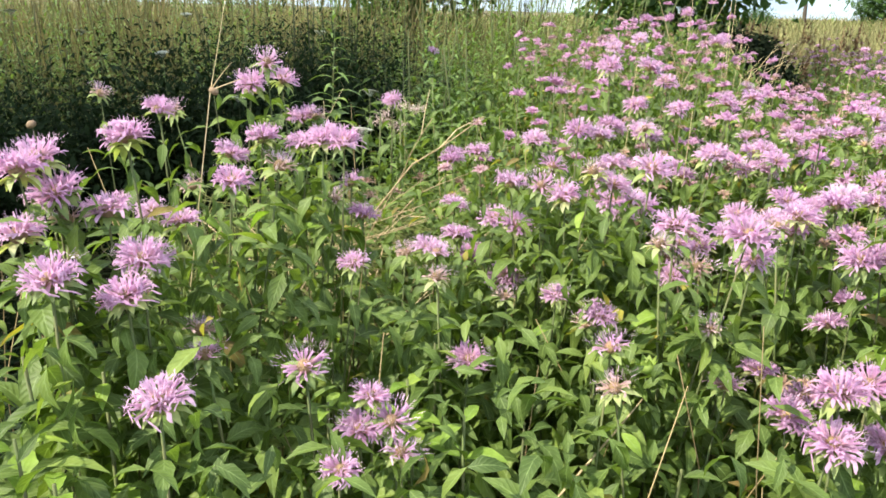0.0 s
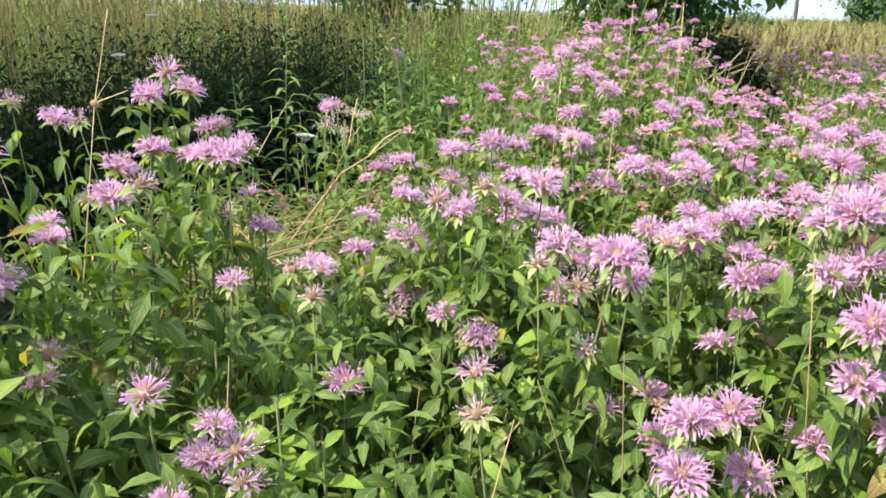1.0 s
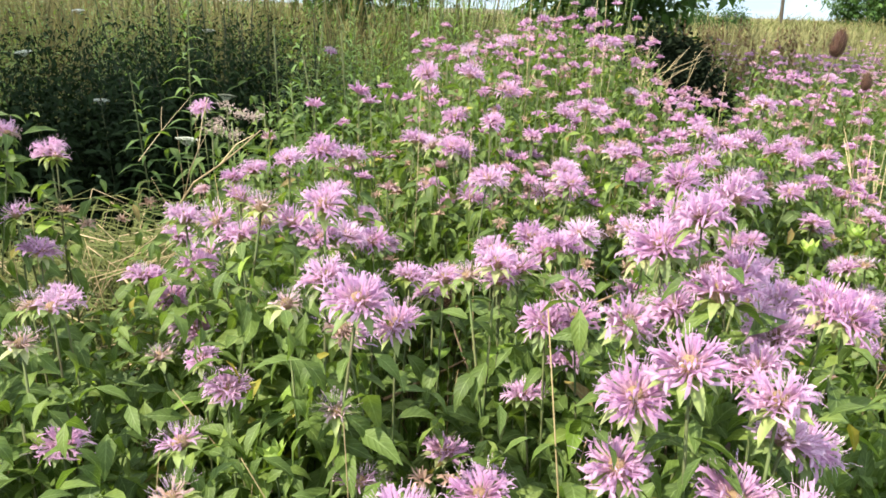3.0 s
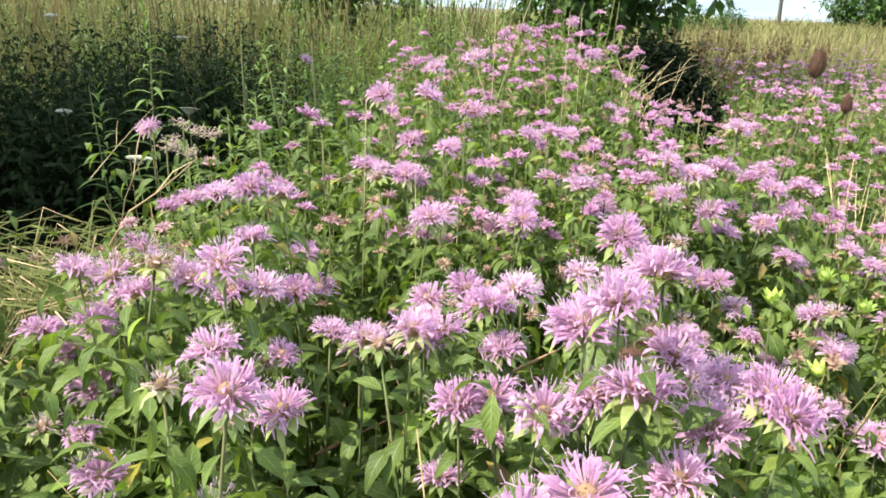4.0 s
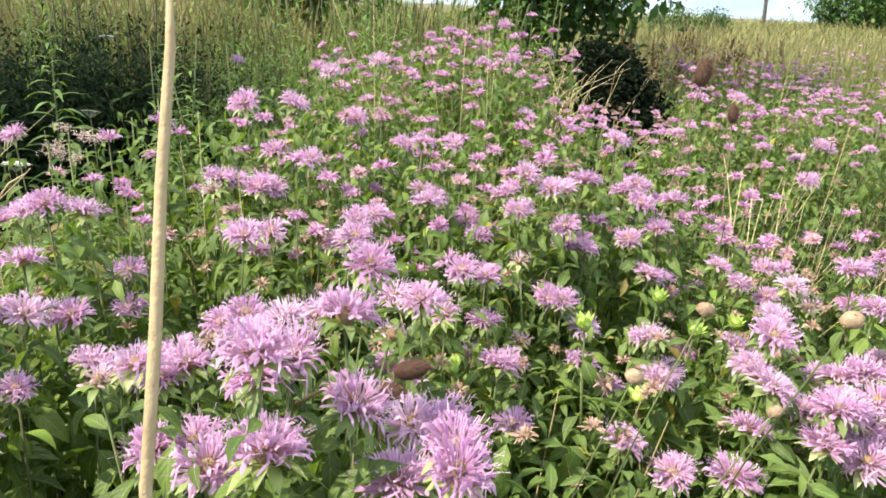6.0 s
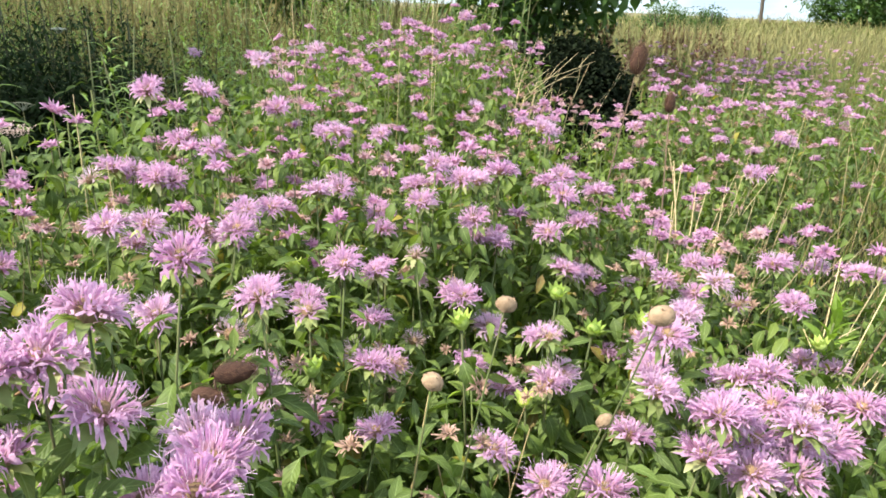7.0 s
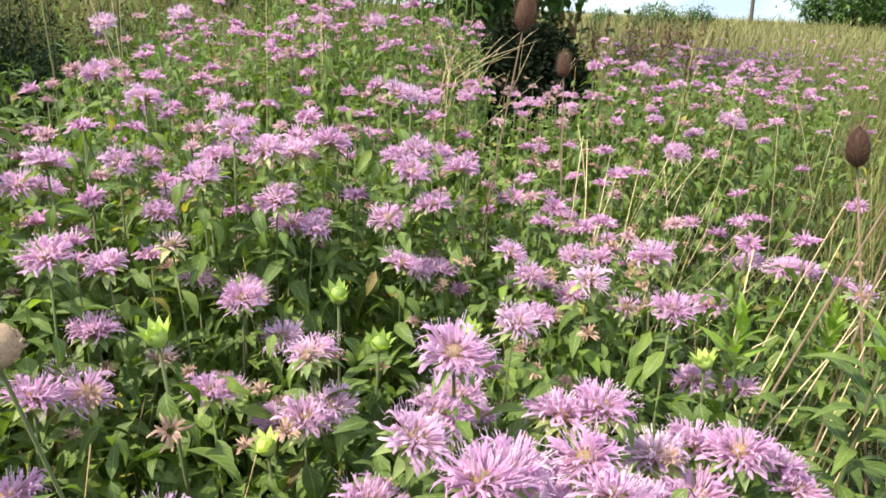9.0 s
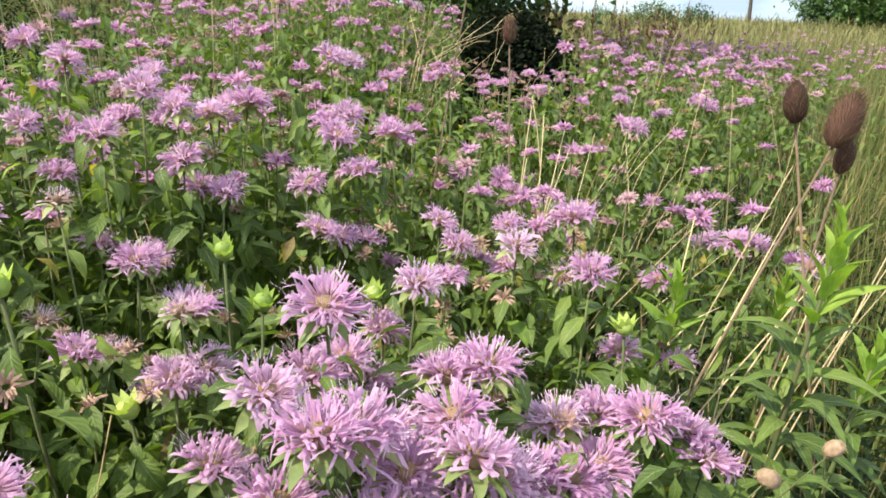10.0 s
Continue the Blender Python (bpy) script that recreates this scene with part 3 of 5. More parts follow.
def bracts_geo(r, count=9, size=0.027):
    g = Geo()
    lf = leaf_geo(0.42, 3, 0.3, 0.3)
    for i in range(count):
        a = 360 * i / count + r.uniform(-14, 14)
        g.add(lf, pose(0, 0, -0.006, 0, 0, a) @ pose(0, 0.002, 0, r.uniform(-25, 12)) @ Matrix.Diagonal((size, size * r.uniform(0.75, 1.25), size, 1)))
    return g


def bud_geo(r):
    """A shut green head wrapped in pale bracts that stand up."""
    g = Geo().turned([(0.004, -0.010), (0.009, -0.004), (0.010, 0.003), (0.007, 0.009), (0.001, 0.011)], 8)
    lf = leaf_geo(0.5, 3, -0.25, 0.3)
    for i in range(9):
        g.add(lf, pose(0, 0, -0.008, 0, 0, 40 * i + r.uniform(-9, 9)) @ pose(0, 0.004, 0, r.uniform(38, 66)) @ Matrix.Diagonal((0.021, 0.024, 0.021, 1)))
    return g


hr = random.Random(5)
DISC_MESH = disc_geo().mesh("disc", DISC)
PETALS = [petals_geo(hr, *sizes).mesh("petals", PETAL) for sizes in
          ((42, 30, 12, 0.0220, 0.06), (44, 32, 11, 0.0230, 0.08), (38, 28, 13, 0.0212, 0.12), (44, 34, 14, 0.0235, 0.05), (34, 22, 8, 0.0212, 0.26), (27, 15, 6, 0.0190, 0.45))]
FADED_HEAD = petals_geo(hr, 15, 10, 5, 0.0165, 0.35).mesh("petals", PETAL_FADED)
STAMENS = [stamens_geo(hr, 90, 0.0125).mesh("stamens", STAMEN) for _ in range(2)]
BRACTS = [bracts_geo(hr).mesh("bracts", BRACT) for _ in range(3)]
BUD_MESH = bud_geo(hr).mesh("bud", BUD)
LEAVES = [leaf_geo(w, 8, d, f, 0.05).mesh("leaf", LEAF) for w, d, f in
          ((0.37, 0.2, 0.35), (0.40, 0.38, 0.3), (0.33, 0.15, 0.45), (0.41, 0.5, 0.25), (0.36, 0.3, 0.5))]
LIME_LEAF = leaf_geo(0.40, 8, 0.3, 0.3, 0.05).mesh("leaf", LIME)

BERGAMOT_LABEL = "lilac-pink wild bergamot in bloom on a leafy square stem"


def stem_line(r, height, lean, n=7):
    """A gently bent stem from the ground; it ends at (lean, ?, height)."""
    a, k = r.uniform(0, 6.28), r.uniform(-0.03, 0.03)
    tip = Vector((lean * math.cos(a), lean * math.sin(a), height))
    return [Vector((tip.x * s ** 1.6 + k * math.sin(s * 3.1), tip.y * s ** 1.6 + k * math.cos(s * 3.0) * s, height * s)) for s in (i / (n - 1) for i in range(n))]


def bergamot(r, kind, sort, head_size=0.82):
    """One flowering shoot, a metre high: stem, pairs of leaves, head. Returns it with the place of its head."""
    label = {"bud": "wild bergamot with a shut pale green bud head", "sparse": "wild bergamot with a ragged, half-faded lilac head", "faded": "wild bergamot with a withered cream-coloured head"}.get(kind, BERGAMOT_LABEL)
    plant = thing("wild_bergamot", label, "flower", "wild bergamot of the meadow")
    line = stem_line(r, 1.0, r.uniform(0.02, 0.10))
    part("stem", Geo().tube(line, [0.0030, 0.0028, 0.0026, 0.0022, 0.0018, 0.0015, 0.0013], 4).mesh("stem", STEM), plant)
    turn = r.uniform(0, 180)
    for i, s in enumerate((0.66, 0.75, 0.83, 0.90, 0.955)):
        k = s * 6
        p = line[int(k)].lerp(line[min(int(k) + 1, 6)], k - int(k))
        length = (0.066, 0.064, 0.058, 0.048, 0.034)[i] * r.uniform(0.85, 1.2)
        turn += 90 + r.uniform(-12, 12)
        for half in (0, 180):
            m = pose(*p, 0, 0, turn + half + r.uniform(-12, 12)) @ pose(0, 0.004, 0, r.uniform(-62, 12), r.uniform(-26, 26)) @ Matrix.Scale(1.1 * length, 4)
            part("leaf", LIME_LEAF if r.random() < 0.05 else r.choice(LEAVES), plant, m)
    tip = line[-1]
    facing = Matrix.Translation(tip) @ pose(0, 0, 0, r.uniform(-24, 16), r.uniform(-18, 18), r.uniform(0, 360)) @ Matrix.Scale(head_size, 4)
    if kind == "bud":
        part("flower_head", BUD_MESH, plant, facing, "pale green bud")
        return plant, tip
    head = part("flower_head", DISC_MESH, plant, facing, "lilac flower head with a brownish disc")
    part("corolla", FADED_HEAD if kind == "faded" else PETALS[sort], head, None, "withered cream florets" if kind == "faded" else "")
    part("stamen_tuft", STAMENS[sort % 2], head)
    part("involucre", BRACTS[sort % 3], head)
    return plant, tip


pr = random.Random(21)
KINDS = [("full", 0), ("full", 1), ("full", 2), ("full", 3), ("full", 4), ("full", 0), ("full", 1), ("full", 3), ("full", 2), ("sparse", 5), ("bud", 0), ("full", 1), ("full", 3), ("full", 0), ("full", 2), ("full", 4), ("full", 5), ("faded", 0), ("faded", 1)]
SIZES = [0.89, 0.87, 0.92, 0.84, 0.91, 0.86, 0.94, 0.82, 0.89, 0.84, 0.8, 1.0, 0.97, 0.95, 0.68, 0.70, 0.72, 0.8, 0.7]
SHOOTS = [bergamot(pr, k, s, size) for (k, s), size in zip(KINDS, SIZES)]
used = set()


def copy_at(ob, m):
    return copy_thing(ob, m @ Matrix.Diagonal((1 / ob.scale.x, 1 / ob.scale.y, 1 / ob.scale.z, 1)))


def plant_bergamot(x, y, z, which, yaw, size=1.0):
    """Sets a shoot so that its head stands at (x, y, z)."""
    proto, tip = SHOOTS[which]
    tall = z / tip.z
    m = Matrix.Translation((x, y, 0)) @ pose(0, 0, 0, 0, 0, yaw) @ Matrix.Diagonal((size, size, tall, 1)) @ Matrix.Translation((-tip.x, -tip.y, 0))
    if which in used:
        return copy_at(proto, m)
    used.add(which)
    proto.matrix_basis = m
    return proto


spots = []
FRONT_ROW = [(1.245, 0.85, 1.055), (1.28, 0.876, 1.03), (1.20, 0.816, 1.03), (1.24, 0.805, 1.02), (1.17, 0.836, 0.98), (1.25, 0.91, 1.075), (1.93, 1.26, 0.92), (1.81, 1.20, 0.97), (1.74, 1.16, 0.98), (1.87, 1.22, 0.95), (1.90, 1.25, 0.93), (1.84, 1.17, 0.95), (1.96, 1.29, 0.91), (1.79, 1.16, 0.96)]
for x, y, z in HEADS + FRONT_ROW:
    if y > 4:
        continue
    which = pr.choice((0, 1, 2, 3, 4, 5, 6, 7, 8)) if pr.random() < 0.86 else pr.choice((9, 17, 18))
    z -= 0.006
    if y > 1.72:
        which = pr.choice((11, 12, 13, 0, 2))
    elif x < 0.95 and y < 1.2 and z < 1.05:
        which = pr.choice((14, 15, 16, 7, 9, 17, 18))
    elif y < path_y(x) + 0.52:
        which = pr.choice((11, 12, 13, 6, 2))
    size = pr.uniform(0.84, 0.94) if x < 1.5 and which in (11, 12, 13) and y < 1.72 else pr.uniform(0.95, 1.05) + (0.07 if x > 1.7 and y < 1.4 else 0.0)
    plant_bergamot(x, y, z, which, pr.uniform(0, 360), size)
    spots.append((x, y))
# withered heads beside the hollow
for x, y, z, which in ((0.194, 1.423, 1.14, 17), (0.30, 1.33, 1.10, 18), (0.423, 1.415, 1.137, 17), (0.44, 1.50, 1.09, 9), (0.48, 1.219, 1.056, 18), (0.494, 1.283, 1.064, 9), (0.02, 1.55, 1.15, 17), (0.58, 1.134, 1.01, 18)):
    plant_bergamot(x, y, z, which, pr.uniform(0, 360), 0.9)
    spots.append((x, y))
# shut buds among the open heads
for x, y, z in ((1.65, 1.43, 1.02), (1.52, 1.32, 1.03), (1.69, 1.39, 0.99), (1.78, 1.46, 0.97), (1.60, 1.32, 0.93), (1.30, 1.55, 1.0), (0.86, 0.99, 0.93), (2.02, 1.44, 0.95), (1.36, 1.28, 0.99)):
    plant_bergamot(x, y, z, 10, pr.uniform(0, 360), 1.1)
    spots.append((x, y))

# shoots between, thinner towards the leafy open patch on one side
frnd = np.random.RandomState(3)
near_free, far_free = [], []
tries = frnd.uniform((-0.3, 0.7, 0), (6.0, 6.8, 1), (60000, 3))
for (x, y, u), d in zip(tries, in_bed(tries[:, 0], tries[:, 1])):
    clump = noise.noise((x * 4.5, y * 4.5, 3.0)) + 0.5 * noise.noise((x * 11, y * 11, 5.0))
    want = d * (0.30 if x < 0.9 and y < 1.6 else 1.0) * min(1.0, max(0.0, (0.42 if y < 2.2 else 0.30) + 1.5 * clump))
    if u > want or y < path_y(x) + 0.78 or under_stalks(x, y) < 2:
        continue
    gap = 0.030 + 0.038 * u / max(want, 0.01)
    if x < 0.95 and y < 1.5:
        gap = 0.13
    if all((x - a) ** 2 + (y - b) ** 2 > gap * gap for a, b in spots):
        spots.append((x, y))
        far_free.append((x, y))
far_free.sort(key=lambda p: p[1] - path_y(p[0]))
near_free, far_free = far_free[:12], far_free[12:]
far_free += [(float(a), float(b)) for a, b in frnd.uniform((5.6, 7.9), (10.0, 9.2), (170, 2))]
near_np, far_np = np.array(near_free), np.array(far_free)
near_z = canopy(near_np[:, 0], near_np[:, 1]) + frnd.normal(-0.035, 0.03, len(near_np))
for (x, y), z in zip(near_free, near_z):
    which = pr.choice((0, 1, 2, 3, 4, 5, 6, 7, 8, 8, 9, 9, 10, 17, 18))
    plant_bergamot(x, y, float(z), which, pr.uniform(0, 360), pr.uniform(0.9, 1.0))


# ---- bergamot further off, as one mass of heads and one of leaves ----
def far_head(r, outer, inner, w):
    """A flat, ragged head like a tuft, with fewer and broader florets, for further off."""
    g = Geo()
    for i in range(outer):
        a = 2 * math.pi * (i + r.uniform(-0.45, 0.45)) / outer
        out, side = Vector((math.cos(a), math.sin(a), 0)), Vector((-math.sin(a), math.cos(a), 0))
        ln, up, drop = r.uniform(0.012, 0.022), r.uniform(0.001, 0.007), r.uniform(-0.002, 0.005)
        g.strip([out * 0.003 + Vector((0, 0, 0.002)), out * ln * 0.62 + side * r.uniform(-0.002, 0.002) + Vector((0, 0, 0.003 + up)), out * ln + side * r.uniform(-0.003, 0.003) + Vector((0, 0, 0.003 + up - drop))],
                [0.7 * w, w, 0.5 * w], side + Vector((0, 0, r.uniform(-0.9, 0.9))))
    for i in range(inner):
        a = r.uniform(0, 6.3)
        out, side = Vector((math.cos(a), math.sin(a), 0)), Vector((-math.sin(a), math.cos(a), 0))
        ln = r.uniform(0.007, 0.014)
        g.strip([out * 0.004 + Vector((0, 0, 0.004)), out * ln * 0.6 + Vector((0, 0, 0.006 + 0.4 * ln)), out * ln * r.uniform(0.8, 1.3) + Vector((0, 0, 0.007 + ln * r.uniform(0.3, 0.9)))], [0.7 * w, 0.9 * w, 0.35 * w], side)
    return g


MID_HEADS = [far_head(hr, 38, 30, 0.0016) for _ in range(6)]
FAR_HEADS = [far_head(hr, 26, 20, 0.0025) for _ in range(7)]
DRY_HEADS = [far_head(hr, 14, 16, 0.0016) for _ in range(4)]
far_z = canopy(far_np[:, 0], far_np[:, 1]) + frnd.normal(np.where(far_np[:, 1] > 2.4, 0.01, -0.02), 0.045)
far_z = np.where(far_np[:, 1] > 3.8, frnd.normal(1.02, 0.05, len(far_np)), far_z)
far_z = np.where(in_dip(far_np[:, 0], far_np[:, 1]), np.minimum(far_z, 1.09 - 0.06 * (far_np[:, 1] - 2.1) + frnd.normal(0, 0.015, len(far_np))), far_z)
n_far = len(far_np)
is_mid = far_np[:, 1] < 2.7
withered = frnd.uniform(0, 1, n_far) < np.where(far_np[:, 1] < 2.2, 0.22, 0.36)
for protos, chosen, material, label in ((MID_HEADS, is_mid & ~withered, PETAL_MASS, "crowded lilac heads of wild bergamot in the meadow"), (FAR_HEADS, ~is_mid & ~withered, PETAL_MASS, "crowded lilac heads of wild bergamot further off in the meadow"),
                                        (MID_HEADS, is_mid & withered, FADED_MASS, "fading pinkish-tan heads of wild bergamot in the meadow"), (FAR_HEADS, ~is_mid & withered, FADED_MASS, "fading pinkish-tan heads of wild bergamot further off")):
    k = int(chosen.sum())
    size = frnd.uniform(0.9, 1.25, k) * (0.8 if material is FADED_MASS else 1.0)
    joined("bergamot_heads", protos, np.column_stack([far_np, far_z])[chosen], turns(frnd.uniform(0, 6.3, k), frnd.normal(-0.1, 0.17, k), frnd.normal(0, 0.17, k)), size, material, label, "flower")
# withered heads and dry calyces sunk between the leaves
wxy = frnd.uniform((0.1, 0.85), (3.3, 3.6), (2600, 2))
wxy = wxy[(frnd.uniform(0, 1, len(wxy)) < 0.55 * in_bed(wxy[:, 0], wxy[:, 1])) & (wxy[:, 1] > path_y(wxy[:, 0]) + 0.42) & ((wxy[:, 0] > 0.95) | (wxy[:, 1] > 1.35)) & (under_stalks(wxy[:, 0], wxy[:, 1]) > 2)]
k = len(wxy)
joined("withered_heads", DRY_HEADS, np.column_stack([wxy, canopy(wxy[:, 0], wxy[:, 1]) - frnd.uniform(0.01, 0.09, k)]), turns(frnd.uniform(0, 6.3, k), frnd.normal(0, 0.4, k), frnd.normal(0, 0.4, k)),
       frnd.uniform(0.45, 0.8, k), DRY_CALYX, "withered tan bergamot heads between the leaves", "flower")
stem_proto = Geo().tube([(0, 0, 0), (0.012, 0, 0.5), (0, 0, 1)], [0.0026, 0.002, 0.0013], 3)
joined("bergamot_stems", [stem_proto], np.column_stack([far_np, np.zeros(n_far)]), turns(frnd.uniform(0, 6.3, n_far), np.zeros(n_far)),
       np.column_stack([np.ones(n_far), np.ones(n_far), far_z]), STEM, "thin green stems of the further bergamot", "stem")

MASS_LEAVES = [leaf_geo(w, 3, d, f) for w, d, f in ((0.36, 0.2, 0.35), (0.39, 0.4, 0.3), (0.31, 0.12, 0.45), (0.40, 0.5, 0.25))]
FAR_LEAVES = [leaf_geo(w, 3, d, 0.0) for w, d in ((0.34, 0.2), (0.36, 0.4))]


def leaf_shoots(xy, top, low, pairs, length, rs):
    """Leaves in crossed pairs up many shoots: places, rotations and sizes."""
    n_ = len(xy)
    turn = rs.uniform(0, 6.3, n_)
    lean = rs.normal(0, 0.05, (n_, 2))
    P, Y, S = [], [], []
    for k in range(pairs):
        s = (k + rs.uniform(0.2, 0.8, n_)) / pairs
        z = low + (top - low) * s
        for half in (0.0, math.pi):
            P.append(np.column_stack([xy[:, 0] + lean[:, 0] * s, xy[:, 1] + lean[:, 1] * s, z]))
            Y.append(turn + k * math.pi / 2 + half + rs.normal(0, 0.25, n_))
            S.append(length * np.interp(s, [0, 0.6, 1], [1.0, 1.0, 0.5]) * rs.uniform(0.75, 1.25, n_))
    P, Y, S = np.concatenate(P), np.concatenate(Y), np.concatenate(S)
    return P, turns(Y, rs.normal(-0.42, 0.5, len(P)), rs.normal(0, 0.4, len(P))), S


lrs = np.random.RandomState(8)
cand = lrs.uniform((-0.9, 0.3), (3.6, 3.7), (4500, 2)) + lrs.normal(0, 0.11, (4500, 2))
cand = cand[lrs.uniform(0, 1, len(cand)) < np.clip(in_bed(cand[:, 0], cand[:, 1]) + np.where(cand[:, 0] < 0.8, 0.5 * (cand[:, 1] < np.interp(cand[:, 0], [-0.9, 0.0, 0.5], [1.1, 1.25, 1.5])), 0.0), 0, 1)]
top = canopy(cand[:, 0], cand[:, 1]) - lrs.uniform(-0.005, 0.11, len(cand))
under = cand[:, 1] < path_y(cand[:, 0]) + 0.30
top = np.where((cand[:, 0] < 0.62) & (cand[:, 1] > 1.15), top - 0.16, top)
top = np.where(in_hollow(cand[:, 0], cand[:, 1]), 0.6, top)
top = np.where(under, np.minimum(top, 0.62), top)
top = np.minimum(top, under_stalks(cand[:, 0], cand[:, 1]))
top = np.where(in_dip(cand[:, 0], cand[:, 1]), np.minimum(top, 1.04 - 0.06 * (cand[:, 1] - 2.1)), top)
P, R, S = leaf_shoots(cand, top, top - 0.42, 9, np.where(cand[:, 0] < 1.0, 0.058, 0.050), lrs)
keep = P[:, 2] < under_stalks(P[:, 0], P[:, 1])
P, R, S = P[keep], R[keep], S[keep]
joined("bergamot_foliage", MASS_LEAVES, P, R, S, LEAF_MASS, "dense bright green pointed bergamot leaves under the flowers", "foliage")
# tufts of small leaves close under each head
tops = np.array([h for h in HEADS if h[1] < 4] + [(x, y, z) for (x, y), z in zip(near_free, near_z)] + [(x, y, z) for (x, y), z in zip(far_free, far_z)])
tops = np.concatenate([tops, tops[tops[:, 1] < 2.0]])
P, R, S = leaf_shoots(tops[:, :2] + lrs.normal(0, 0.012, (len(tops), 2)), tops[:, 2] - 0.022, tops[:, 2] - 0.17, 5, 0.046, lrs)
keep = P[:, 2] < under_stalks(P[:, 0], P[:, 1])
P, R, S = P[keep], R[keep], S[keep]
joined("bergamot_foliage", MASS_LEAVES, P, R, S, LEAF_MASS, "small green leaves close under the bergamot heads", "foliage")
cand = lrs.uniform((0.3, 3.3), (6.5, 7.0), (2200, 2))
cand = cand[lrs.uniform(0, 1, len(cand)) < np.clip(in_bed(cand[:, 0], cand[:, 1]) * 1.5, 0, 1)]
P, R, S = leaf_shoots(cand, 0.98 + 0 * cand[:, 0], 0.4, 6, 0.075, lrs)
joined("bergamot_foliage", FAR_LEAVES, P, R, S, LEAF_MASS, "green leaves of the further bergamot patches", "foliage")


# ---- goldenrod and other tall weeds ----
def weed_geo(r, height, leaves, reach, low=0.25, fine=True):
    """A straight stalk set with narrow leaves all round."""
    g = Geo()
    lf = leaf_geo(0.16, 4, 0.25, 0.3) if fine else leaf_geo(0.19, 3, 0.25, 0.0)
    for i in range(leaves):
        s = low + (1 - low) * i / leaves
        ln = reach * (1.0 - 0.6 * max(0, s - 0.55) / 0.45) * r.uniform(0.8, 1.2)
        g.add(lf, pose(0, 0, height * s, 0, 0, 137.5 * i + r.uniform(-15, 15)) @ pose(0, 0, 0, r.uniform(5, 40)) @ Matrix.Scale(ln, 4))
    return g


wr = random.Random(31)
WEEDS = []
for _ in range(7):
    h = 1.0
    w = thing("goldenrod", "tall green goldenrod not yet in bloom, narrow leaves" if _ < 3 else "goldenrod deep in the thicket, shade painted into leaves and stem", "weed", "goldenrod stalks")
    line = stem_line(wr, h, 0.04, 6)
    # first three get the painted sunlit leaf, the rest the shaded leaf and stem
    part("stem", Geo().tube(line, [0.004, 0.0038, 0.0035, 0.003, 0.0025, 0.0015], 5).mesh("stem", STEM_SHADED if _ > 2 else STEM), w)
    part("foliage", weed_geo(wr, h, 62, 0.085).mesh("foliage", ROD_SHADED if _ > 2 else ROD_LIT), w)
    WEEDS.append(w)
weed_used = set()


def plant_weed(x, y, h, wide=1.0, dark=False):
    k = wr.randrange(3, 7) if dark else wr.randrange(0, 3)
    m = Matrix.Translation((x, y, 0)) @ pose(0, 0, 0, wr.uniform(-5, 5), wr.uniform(-5, 5), wr.uniform(0, 360)) @ Matrix.Diagonal((wide, wide, h, 1))
    if k in weed_used:
        return copy_at(WEEDS[k], m)
    weed_used.add(k)
    WEEDS[k].matrix_basis = m
    return WEEDS[k]


for x, y, h in ((0.275, 2.66, 1.36), (0.125, 2.65, 1.10)):
    rod = thing("goldenrod", "goldenrod with feathery drooping leaves before the dark hollow, sunlight painted into their colour", "weed", "goldenrod stalks", at=pose(x, y, 0, 0, 0, wr.uniform(0, 360)))
    part("stem", Geo().tube(stem_line(wr, h, 0.0, 6), [0.004, 0.0038, 0.0035, 0.003, 0.0025, 0.0015], 5).mesh("stem", STEM), rod)
    fringe = Geo()
    for i in range(70):
        s = 0.35 + 0.65 * i / 70
        ln = 0.115 * min(1.0, 0.35 + 2.2 * (1.0 - s)) * wr.uniform(0.8, 1.15)
        fringe.add(leaf_geo(0.17, 4, 0.35, 0.3), pose(0, 0, h * s, 0, 0, 137.5 * i) @ pose(0, 0, 0, np.interp(s, [0.35, 0.85, 1.0], [-5, 12, 60]) + wr.uniform(-10, 10)) @ Matrix.Scale(float(ln), 4))
    part("foliage", fringe.mesh("foliage", ROD_LIT), rod)
for x, y, h in ((0.50, 2.78, 1.24), (0.56, 2.3, 1.0), (0.54, 2.5, 1.04), (0.66, 2.5, 1.1), (0.60, 2.75, 1.26), (0.70, 2.65, 1.2), (0.78, 2.85, 1.24)):
    plant_weed(x, y, h, 1.25)
for _ in range(26):
    x, y = wr.uniform(-0.25, 0.42), wr.uniform(3.2, 3.7)
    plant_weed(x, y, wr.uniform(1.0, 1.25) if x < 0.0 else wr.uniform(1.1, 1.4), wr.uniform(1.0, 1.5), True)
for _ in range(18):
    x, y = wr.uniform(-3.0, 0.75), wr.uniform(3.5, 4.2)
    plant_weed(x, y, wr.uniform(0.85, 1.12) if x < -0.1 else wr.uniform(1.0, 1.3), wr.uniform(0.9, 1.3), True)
# stalks in painted sunlit and shaded colours, scattered through the dry grass behind
for _ in range(70):
    x, y = wr.uniform(-3.2, 0.9), wr.uniform(3.9, 6.0)
    plant_weed(x, y, wr.uniform(1.1, 1.46), wr.uniform(1.0, 1.6), wr.random() < 0.3)
for _ in range(56):
    x, y = wr.uniform(0.5, 2.0), wr.uniform(3.9, 5.6)
    plant_weed(x, y, wr.uniform(1.2, 1.55), wr.uniform(1.1, 1.8), wr.random() < 0.1)
for _ in range(30):
    x, y = wr.uniform(0.45, 1.3), wr.uniform(2.9, 4.6)
    plant_weed(x, y, wr.uniform(1.0, 1.2), wr.uniform(0.9, 1.3))

WEED_PROTO = [weed_geo(wr, 1.0, 44, 0.065, 0.2, False) for _ in range(4)]


